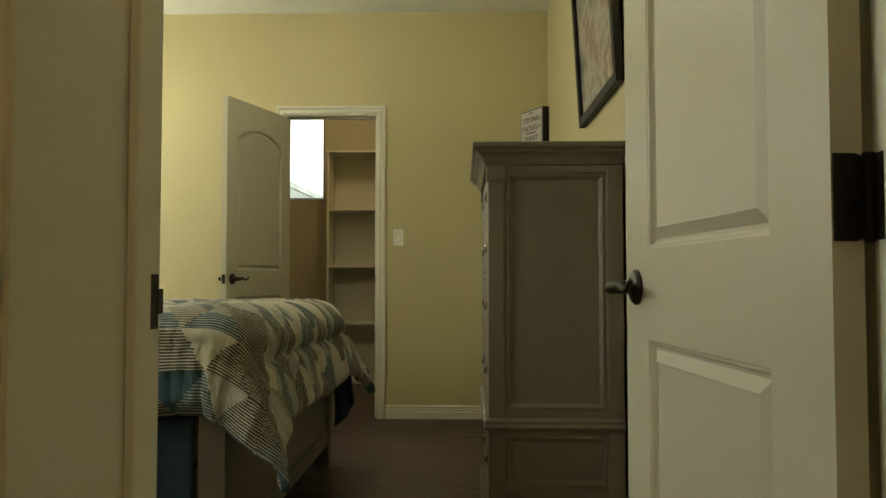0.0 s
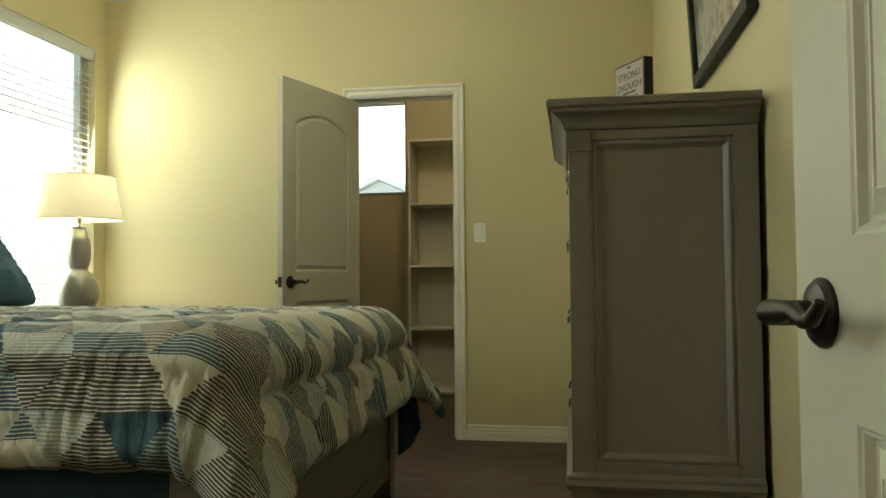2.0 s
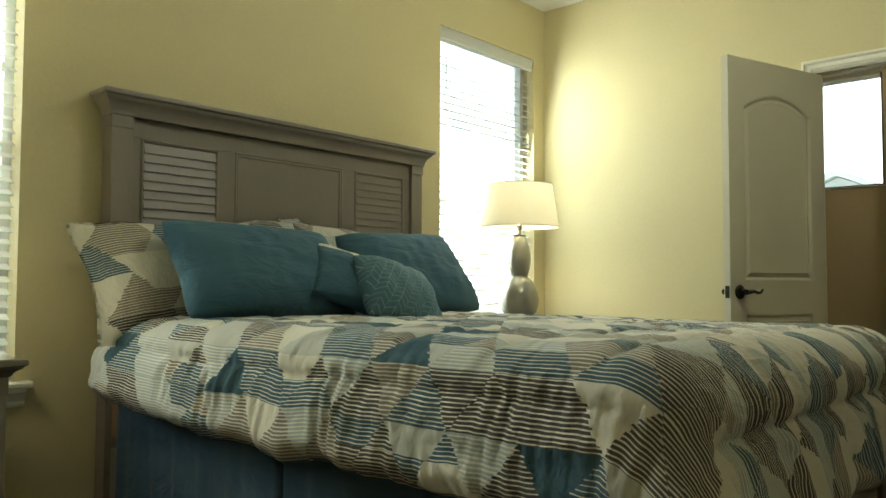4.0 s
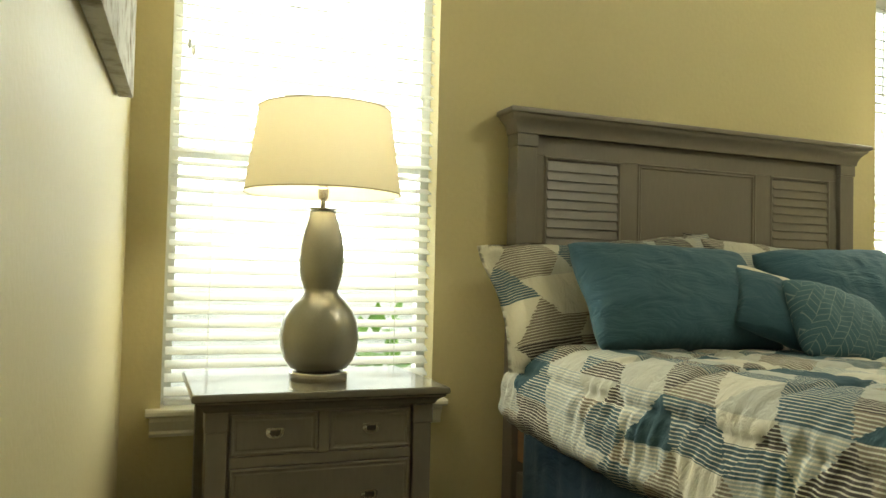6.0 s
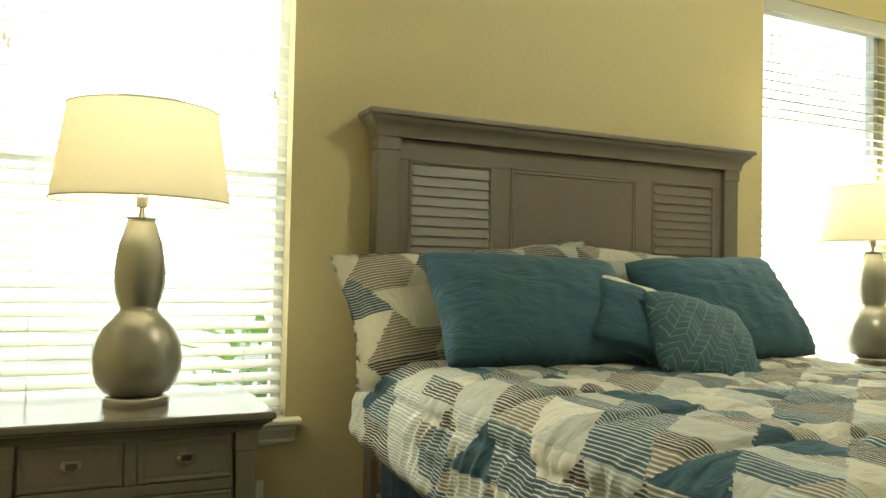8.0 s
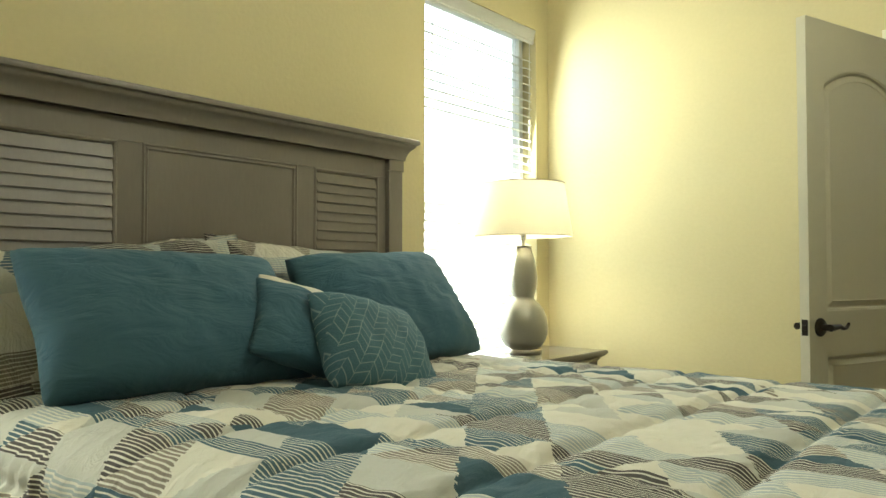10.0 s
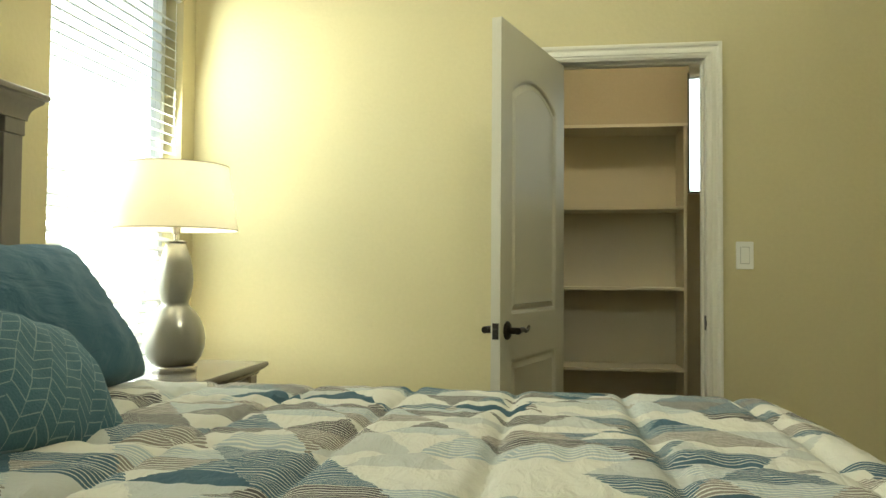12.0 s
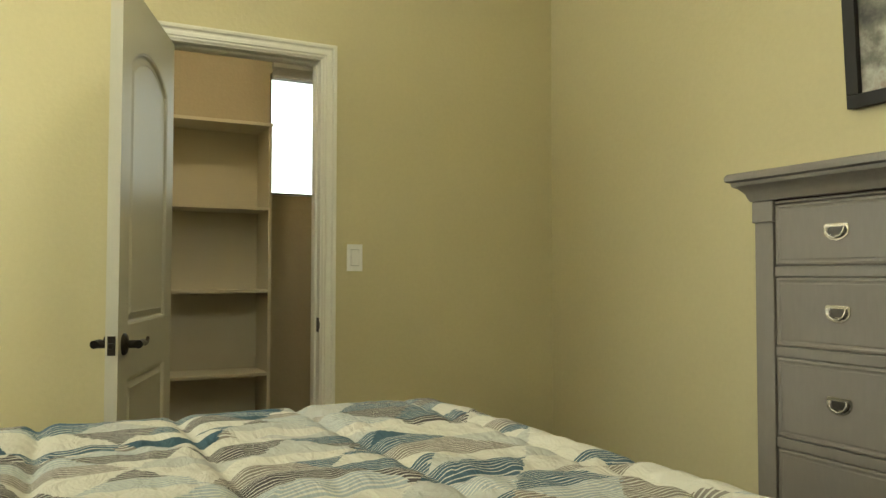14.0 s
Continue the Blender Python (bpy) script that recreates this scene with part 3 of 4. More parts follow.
def doors():
    casing("trim_closet_door", DOOR_L, DOOR_R, DOOR_TOP, None, TRIM, "cream painted moulded casing round the closet doorway")
    jamb("trim_closet_jamb", DOOR_L, DOOR_R, DOOR_TOP, 0.12, None, "cream painted closet door jamb")
    casing("trim_entry_door", ENT_L, ENT_R, DOOR_TOP, SOUTH @ pose(ENT_L + ENT_R, 0, 0, 0, 0, 180), TRIM, "cream painted casing round the entry, room side")
    casing("trim_entry_hall", ENT_L, ENT_R, DOOR_TOP, SOUTH @ pose(0, -0.255, 0), TRIM, "cream painted casing round the entry, hall side")
    jamb("trim_entry_jamb", ENT_L, ENT_R, DOOR_TOP, -0.255, SOUTH, "cream painted entry door jamb")
    door_leaf("door_1", pose(1.655, 0.008, 0, 0, 0, -108.5), 0.706, "cream moulded two-panel closet door standing wide open")
    door_leaf("door_2", pose(3.283, -4.332, 0, 0, 0, 95.5), 0.690, "cream moulded two-panel entry door standing open", 0.921, 0.123, 0.130)
    s = thing("strike_plate", pose(DOOR_R, 0.02, 0.935), "dark bronze strike plate on the closet jamb", "strike plate")
    part("plate", boxes(((-0.002, -0.016, -0.03), (0.0, 0.016, 0.03)), bevel=0.0006), BRONZE, s)
    part("lip", boxes(((-0.003, -0.028, -0.014), (-0.0005, -0.014, 0.014)), bevel=0.001), BRONZE, s)
    s = thing("strike_plate", SOUTH @ pose(ENT_L, -0.02, 0.912), "dark bronze strike plate on the entry jamb", "strike plate")
    part("plate", boxes(((0, -0.016, -0.03), (0.002, 0.016, 0.03)), bevel=0.0006), BRONZE, s)
    part("lip", boxes(((0.0005, 0.012, -0.014), (0.003, 0.026, 0.014)), bevel=0.001), BRONZE, s)
    s = thing("hinge_leaf", SOUTH @ pose(ENT_R, -0.018, 1.022), "dark bronze hinge leaf on the entry jamb", "hinge")
    part("plate", boxes(((-0.002, -0.018, -0.045), (0, 0.016, 0.045)), bevel=0.0006), BRONZE, s)
    # baseboards
    lab = "cream painted moulded baseboard"
    profile_trim("baseboard_north_a", DOOR_L - 0.067, BASE, TRIM, lab, None, "baseboard")
    profile_trim("baseboard_north_b", EAST - DOOR_R - 0.067, BASE, TRIM, lab, pose(DOOR_R + 0.067, 0, 0), "baseboard")
    profile_trim("baseboard_east", 4.3, BASE, TRIM, lab, pose(EAST, -0.016, 0, 0, 0, -90), "baseboard")
    profile_trim("baseboard_west", 4.12, BASE, TRIM, lab, pose(0, -4.14, 0, 0, 0, 90), "baseboard")
    profile_trim("baseboard_south", ENT_L - 0.09, BASE, TRIM, lab, SOUTH @ pose(ENT_L - 0.07, 0, 0, 0, 0, 180), "baseboard")
    profile_trim("baseboard_closet", 2.75, BASE, TRIM, lab, pose(0.66, 1.95, 0), "baseboard")


# ---------------------------------------------------------------- windows and blinds
def window(name, span, label):
    y0, y1 = span
    w = thing(name, pose(0, y0, SILL), label, "window", "bedroom windows", "structure")
    W, H, e = y1 - y0, HEAD - SILL, 0.032
    mid = H * 0.455
    part("window_frame", boxes(((-0.135, 0, 0), (-0.085, W, 0.04)), ((-0.135, 0, H - e), (-0.085, W, H)), ((-0.135, 0, 0.04), (-0.085, e, H - e)), ((-0.135, W - e, 0.04), (-0.085, W, H - e))), VINYL, w)
    part("meeting_rail", boxes(((-0.128, e, mid - 0.018), (-0.092, W - e, mid + 0.018)), bevel=0.002), VINYL, w)
    for z0, z1 in ((0.04, mid - 0.018), (mid + 0.018, H - e)):
        g = part("pane", boxes(((-0.112, e, z0), (-0.108, W - e, z1))), GLASS, w)
        g.visible_shadow = False
    g = part("insect_screen", boxes(((-0.1255, e, 0.04), (-0.1245, W - e, mid - 0.018))), SCREEN, w, "grey mesh screen over the lower sash")
    g.visible_shadow = False
    bm = bmesh.new()
    box(bm, (-0.085, 0.0, -0.022), (0.0, W, 0.0))
    prism(bm, [(0.0, -0.022), (0.038, -0.022), (0.045, -0.016), (0.045, -0.006), (0.039, 0.0), (0.0, 0.0)], "y", -0.042, W + 0.045)
    part("window_sill", bm, TRIM, w, "cream painted window stool")
    bm = bmesh.new()
    prism(bm, [(0.0, -0.085), (0.012, -0.085), (0.016, -0.075), (0.014, -0.066), (0.022, -0.05), (0.030, -0.036), (0.030, -0.023), (0.0, -0.023)], "y", -0.03, W + 0.03)
    part("apron", bm, TRIM, w, "cream moulded apron under the stool")


def slat_mesh():
    bm = bmesh.new()
    sec = []
    for i in range(7):
        t = i / 6 - 0.5
        sec.append((t * 0.05, 0.0025 * (1 - 4 * t * t)))
    out = sec + [(a, b - 0.0028) for a, b in sec[::-1]]
    return bm, out


def blind(span):
    y0, y1 = span
    W, H = y1 - y0 - 0.012, HEAD - SILL
    b = thing("window_blind", pose(-0.045, y0 + 0.006, SILL), "white two-inch slatted blind lowered with open slats", "window blind", "window blinds")
    bm = bmesh.new()
    prism(bm, [(0.030, H - 0.075), (0.038, H - 0.07), (0.034, H - 0.06), (0.040, H - 0.03), (0.046, H - 0.012), (0.046, H - 0.004), (0.02, H - 0.004), (0.02, H - 0.075)], "y", 0, W)
    part("valance", bm, SLAT, b, "white moulded valance")
    part("headrail", boxes(((-0.025, 0, H - 0.05), (0.018, W, H - 0.004)), bevel=0.002), SLAT, b)
    step, tilt = 0.0425, radians(24)
    bm, out = slat_mesh()
    rot = [(a * math.cos(tilt) + c * math.sin(tilt), -a * math.sin(tilt) + c * math.cos(tilt)) for a, c in out]
    prism(bm, rot, "y", 0.004, W - 0.004)
    first = None
    n = int((H - 0.12) / step)
    for i in range(n):
        z = 0.045 + i * step
        if first is None:
            first = part("slat", bm, SLAT, b, at=pose(0, 0, z), smooth=50)
            mesh = first.data
        else:
            ob = new("slat", mesh)
            ob.parent = b
            ob.matrix_basis = pose(0, 0, z, 0, random.uniform(-1.5, 1.5), 0)
    part("bottom_rail", boxes(((-0.024, 0.002, 0.004), (0.024, W - 0.002, 0.022)), bevel=0.004), SLAT, b)
    for y in (0.13, W / 2, W - 0.13):
        bm = bmesh.new()
        for x in (-0.026, 0.026):
            tube(bm, [(x, y, 0.01), (x, y, H - 0.02)], 0.0011, 5)
        part("ladder_cord", bm, SLAT, b)
    for y, z in ((0.05, H - 0.62), (W - 0.05, H - 0.70)):
        bm = bmesh.new()
        for dy in (-0.006, 0.006):
            tube(bm, [(0.04, y, H - 0.07), (0.037, y + dy, z)], 0.0012, 5)
            lathe(bm, [(0.0005, 0.0), (0.006, -0.004), (0.007, -0.03), (0.0005, -0.036)], 10, (0.037, y + dy, z - (0.02 if dy > 0 else 0.0)))
        part("pull_cord", bm, SLAT, b, "white lift cord with tassels")


# ---------------------------------------------------------------- furniture
def cup_pull(parent, place, scale, label="nickel flush bail pull"):
    """Half-round flush pull; local x out of the front, y across."""
    bm = bmesh.new()
    out = [(0.027 * math.cos(a), 0.020 * math.sin(a)) for a in [math.pi + math.pi * i / 12 for i in range(13)]] + [(0.027, 0.010), (0.022, 0.014), (-0.022, 0.014), (-0.027, 0.010)]
    prism(bm, out, "x", 0.0, 0.0025, 0.0008)
    k = part("pull", bm, NICKEL, parent, label, at=place @ Matrix.Scale(scale, 4))
    bm = bmesh.new()
    tube(bm, [(0.004, -0.018, 0.007), (0.007, -0.018, -0.003), (0.007, -0.011, -0.011), (0.007, 0.0, -0.014), (0.007, 0.011, -0.011), (0.007, 0.018, -0.003), (0.004, 0.018, 0.007)], 0.0023, 8)
    part("bail", bm, NICKEL, k, smooth=60)
    # Thin dark plate: the hollow's shade painted onto the pull.
    bm = bmesh.new()
    box(bm, (0.0022, -0.015, -0.009), (0.0032, 0.015, 0.007), 0.0004, 1)
    part("recess_shade", bm, SHADOWED, k)


def drawer(parent, x, y0, y1, z0, z1, pulls, scale=0.86):
    """A drawer front set in the carcass face at x, facing +x, with a moulded edge."""
    bm = bmesh.new()
    rings = []
    for inset, dep in ((0.0, -0.004), (0.0, 0.0035), (0.002, 0.0052), (0.006, 0.0056), (0.009, 0.0036), (0.013, 0.0032), (0.016, 0.0046), (0.020, 0.0046)):
        rings.append([(x + dep, y0 + inset, z0 + inset), (x + dep, y1 - inset, z0 + inset), (x + dep, y1 - inset, z1 - inset), (x + dep, y0 + inset, z1 - inset)])
    loft(bm, rings)
    d = part("drawer", bm, GREY, parent, smooth=8)
    for y in pulls:
        cup_pull(d, pose(x + 0.0046, y, (z0 + z1) / 2 + 0.004), scale)


COVE = [(0.0, 0.0), (0.004, 0.001), (0.004, 0.006), (0.006, 0.014), (0.010, 0.023), (0.017, 0.032), (0.026, 0.039), (0.034, 0.044), (0.036, 0.048), (0.038, 0.052)]
CORNICE = [(0.0, 0.0), (0.006, 0.002), (0.010, 0.010), (0.014, 0.022), (0.026, 0.036), (0.036, 0.042), (0.038, 0.048), (0.038, 0.052)]


def moulded_top(name, x0, x1, y0, y1, z0, rise, reach, mat, parent, sides=(1, 1, 1), slab=0.022, cove=None):
    """Stepped cornice below a rounded top slab, reaching out over front (+x) and both ends."""
    bm = bmesh.new()
    f, s, n = sides
    rings = []
    prof = [(a / 0.038 * reach, b / 0.052 * rise) for a, b in cove or CORNICE]
    prof += [(reach * 1.12, rise + 0.001), (reach * 1.26, rise + 0.004), (reach * 1.30, rise + slab * 0.5), (reach * 1.24, rise + slab * 0.85), (reach * 1.12, rise + slab)]
    for d, h in prof:
        rings.append([(x0, y0 - d * s, z0 + h), (x1 + d * f, y0 - d * s, z0 + h), (x1 + d * f, y1 + d * n, z0 + h), (x0, y1 + d * n, z0 + h)])
    loft(bm, rings)
    return part(name, bm, mat, parent, smooth=30)


PANEL_BEADS = ((0.0, 0.0), (0.0, -0.006), (0.003, -0.0095), (0.008, -0.0095), (0.011, -0.005), (0.014, -0.005), (0.017, -0.0085), (0.022, -0.008), (0.028, -0.001), (0.034, 0.004), (0.037, 0.004))
THIN_BEADS = ((0.0, 0.0), (0.0, -0.004), (0.005, -0.007), (0.009, -0.003), (0.012, -0.003), (0.016, -0.005), (0.021, 0.001), (0.024, 0.001))


def frame_panel(name, parent, at, w, h, beads=THIN_BEADS):
    """Sunk panel with a moulded rim; local x along, z up, facing -y."""
    bm = bmesh.new()
    rings = []
    for inset, dep in beads:
        rings.append([(inset, dep, inset), (w - inset, dep, inset), (w - inset, dep, h - inset), (inset, dep, h - inset)])
    loft(bm, rings)
    return part(name, bm, GREY, parent, at=at, smooth=8)


def nightstand(at, label, D=0.43):
    """Local x out from the wall, y along it, centred."""
    n = thing("nightstand", at, label, "nightstand", "nightstands beside the bed")
    hw, top = 0.30, 0.708
    part("carcass", boxes(((0.0, -hw + 0.03, 0.07), (D - 0.012, hw - 0.03, top)), bevel=0.002), GREY, n)
    for s in (-1, 1):
        y0, y1 = sorted((s * hw, s * (hw - 0.052)))
        part("post", boxes(((D - 0.052, y0, 0.0), (D + 0.006, y1, top - 0.05)), ((D - 0.052, y0 - 0.003, top - 0.05), (D + 0.010, y1 + 0.003, top)), bevel=0.003), GREY, n)
        part("post", boxes(((0.0, y0, 0.0), (0.05, y1, top)), bevel=0.003), GREY, n)
        frame_panel("side_panel", n, pose(0.06 if s < 0 else D - 0.06, s * (hw - 0.029), 0.13, 0, 0, 0 if s < 0 else 180), D - 0.12, top - 0.19)
    lx = hw - 0.058
    part("rail", boxes(((D - 0.02, -lx, 0.700), (D, lx, 0.708)), ((D - 0.02, -lx, 0.565), (D, lx, 0.592)), ((D - 0.02, -lx, 0.345), (D, lx, 0.372)), ((D - 0.02, -lx, 0.06), (D, lx, 0.12)), ((D - 0.02, -0.014, 0.592), (D, 0.014, 0.700)), bevel=0.002), GREY, n)
    drawer(n, D - 0.004, -lx + 0.003, -0.017, 0.595, 0.698, (-0.128,))
    drawer(n, D - 0.004, 0.017, lx - 0.003, 0.595, 0.698, (0.128,))
    drawer(n, D - 0.004, -lx + 0.003, lx - 0.003, 0.375, 0.562, (-0.128, 0.128))
    drawer(n, D - 0.004, -lx + 0.003, lx - 0.003, 0.124, 0.342, (-0.128, 0.128))
    moulded_top("top", 0.0, D + 0.008, -hw, hw, top, 0.029, 0.030, GREYTOP, n)
    return n


def table_lamp(at, label):
    l = thing("table_lamp", at, label, "table lamp", "bedside lamps")
    bm = bmesh.new()
    lathe(bm, [(0.001, 0.0), (0.082, 0.0), (0.083, 0.003), (0.083, 0.022), (0.080, 0.026), (0.06, 0.027), (0.001, 0.027)], 48)
    part("base", bm, BRUSHED, l, "brushed nickel disc base")
    prof = [(0.055, 0.027), (0.080, 0.034), (0.098, 0.058), (0.109, 0.092), (0.112, 0.125), (0.106, 0.165), (0.092, 0.200), (0.072, 0.228), (0.055, 0.243), (0.048, 0.253), (0.050, 0.262), (0.058, 0.285), (0.063, 0.315), (0.065, 0.345), (0.062, 0.385), (0.054, 0.425), (0.044, 0.455), (0.038, 0.475), (0.036, 0.482), (0.001, 0.484)]
    bm = bmesh.new()
    lathe(bm, prof, 48)
    part("body", bm, CERAMIC, l, "pewter grey glazed double gourd body", 180)
    bm = bmesh.new()
    lathe(bm, [(0.001, 0.484), (0.040, 0.484), (0.041, 0.488), (0.020, 0.492), (0.008, 0.494), (0.008, 0.515), (0.014, 0.517), (0.016, 0.545), (0.011, 0.549), (0.011, 0.575), (0.001, 0.577)], 24)
    part("socket", bm, NICKEL, l, "nickel neck and socket")
    bm = bmesh.new()
    lathe(bm, [(0.001, 0.578), (0.012, 0.578), (0.014, 0.60), (0.026, 0.625), (0.030, 0.65), (0.024, 0.672), (0.010, 0.683), (0.0005, 0.684)], 20)
    part("bulb", bm, BULB, l, "lit warm bulb", 180)
    bm = bmesh.new()
    lathe(bm, [(0.224, 0.532), (0.2235, 0.536), (0.189, 0.770), (0.1895, 0.774), (0.1870, 0.774), (0.1865, 0.770), (0.2210, 0.536), (0.2215, 0.532), (0.224, 0.532)], 64)
    s = part("shade", bm, SHADE, l, "cream linen empire shade, lit from inside", 60)
    for r, z in ((0.2243, 0.5325), (0.1897, 0.7725)):
        bm = bmesh.new()
        lathe(bm, [(r - 0.0005, -0.002), (r + 0.0012, -0.002), (r + 0.0006, 0.002), (r - 0.0009, 0.002), (r - 0.0005, -0.002)], 64, (0, 0, z))
        part("trim", bm, HEMMED, s, "narrow beige edge tape")
    bm = bmesh.new()
    for a in range(3):
        c, d = math.cos(a * 2.0944), math.sin(a * 2.0944)
        tube(bm, [(0.01 * c, 0.01 * d, 0.762), (0.187 * c, 0.187 * d, 0.768)], 0.0016, 5)
    part("spider", bm, NICKEL, s)
    return l


def chest():
    """Tall chest of drawers against the east wall; local x faces into the room."""
    c = thing("chest_of_drawers", pose(3.423, -2.056, 0, 0, 0, 180), "tall taupe grey painted chest of drawers with cornice", "chest of drawers")
    D, hw, top = 0.470, 0.417, 1.335
    part("carcass", boxes(((0.0, -hw + 0.02, 0.06), (D - 0.015, hw - 0.02, top)), bevel=0.002), GREY, c)
    for s in (-1, 1):
        y0, y1 = sorted((s * hw, s * (hw - 0.058)))
        part("post", boxes(((D - 0.055, y0, 0.0), (D, y1, top - 0.055)), ((D - 0.058, y0 - 0.004, top - 0.055), (D + 0.006, y1 + 0.004, top)), bevel=0.003), GREY, c)
        part("post", boxes(((0.0, y0, 0.0), (0.055, y1, top)), bevel=0.003), GREY, c)
        o = 0 if s < 0 else 180
        x0 = 0.05 if s < 0 else D - 0.05
        ya, yb = sorted((s * (hw - 0.002), s * (hw - 0.022)))
        for z0, z1 in ((1.31, top), (0.40, 0.475), (0.10, 0.21)):
            part("side_rail", boxes(((0.055, ya, z0), (D - 0.055, yb, z1)), bevel=0.002), GREY, c)
        frame_panel("side_panel", c, pose(x0, s * (hw - 0.012), 0.470, 0, 0, o), D - 0.10, 0.848, beads=PANEL_BEADS)
        frame_panel("side_panel", c, pose(x0, s * (hw - 0.012), 0.205, 0, 0, o), D - 0.10, 0.20, beads=PANEL_BEADS)
    bm = bmesh.new()
    rings = []
    for d, h in ((0.0, 0.410), (0.010, 0.414), (0.016, 0.424), (0.012, 0.436), (0.014, 0.444), (0.006, 0.452), (0.0, 0.454)):
        rings.append([(0.0, -hw - d, h), (D + d, -hw - d, h), (D + d, hw + d, h), (0.0, hw + d, h)])
    loft(bm, rings)
    part("waist_moulding", bm, GREY, c, smooth=30)
    bm = bmesh.new()
    rings = []
    for d, h in ((0.014, 0.0), (0.014, 0.075), (0.010, 0.085), (0.004, 0.092), (0.0, 0.098)):
        rings.append([(0.0, -hw - d, h), (D + d, -hw - d, h), (D + d, hw + d, h), (0.0, hw + d, h)])
    loft(bm, rings)
    part("plinth", bm, GREY, c, smooth=30)
    lx = hw - 0.060
    rows = ((1.168, 1.322), (0.965, 1.136), (0.735, 0.933), (0.488, 0.703), (0.135, 0.385))
    edge = [1.335] + [z for r in rows for z in (r[1], r[0])] + [0.098]
    for hi, lo in zip(edge[::2], edge[1::2]):
        part("rail", boxes(((D - 0.02, -lx, lo + 0.003), (D - 0.002, lx, hi - 0.003)), bevel=0.002), GREY, c)
    for z0, z1 in rows:
        drawer(c, D - 0.007, -lx + 0.003, lx - 0.003, z0, z1, (-0.18, 0.18), 1.22)
    moulded_top("top", 0.0, D + 0.003, -hw, hw, top, 0.052, 0.040, GREY, c, slab=0.024)
    return c


def louvre(parent, y0, y1, z0, z1, x):
    bm = bmesh.new()
    rings = []
    for inset, dep in ((0.0, 0.0), (0.0, 0.007), (0.006, 0.010), (0.012, 0.007), (0.016, -0.004), (0.016, -0.012)):
        rings.append([(x + dep, y0 + inset, z0 + inset), (x + dep, y1 - inset, z0 + inset), (x + dep, y1 - inset, z1 - inset), (x + dep, y0 + inset, z1 - inset)])
    loft(bm, rings)
    p = part("louvre_panel", bm, GREY, parent, smooth=25)
    n = int((z1 - z0 - 0.03) / 0.0345)
    mesh = None
    for i in range(n):
        z = z1 - 0.035 - i * 0.0345
        if mesh is None:
            bm = bmesh.new()
            a = radians(14)
            out = [(u * math.sin(a) + w * math.cos(a), u * math.cos(a) - w * math.sin(a)) for u, w in ((-0.0195, -0.003), (-0.0195, 0.002), (-0.0165, 0.004), (0.0165, 0.004), (0.0195, 0.002), (0.0195, -0.003))]
            out = [(-q, w) for q, w in out]
            prism(bm, out, "y", y0 + 0.014, y1 - 0.014)
            ob = part("louvre", bm, GREY, p, at=pose(x + 0.002, 0, z))
            mesh = ob.data
        else:
            ob = new("louvre", mesh)
            ob.parent = p
            ob.matrix_basis = pose(x + 0.002, 0, z)


BED_Y = -2.07


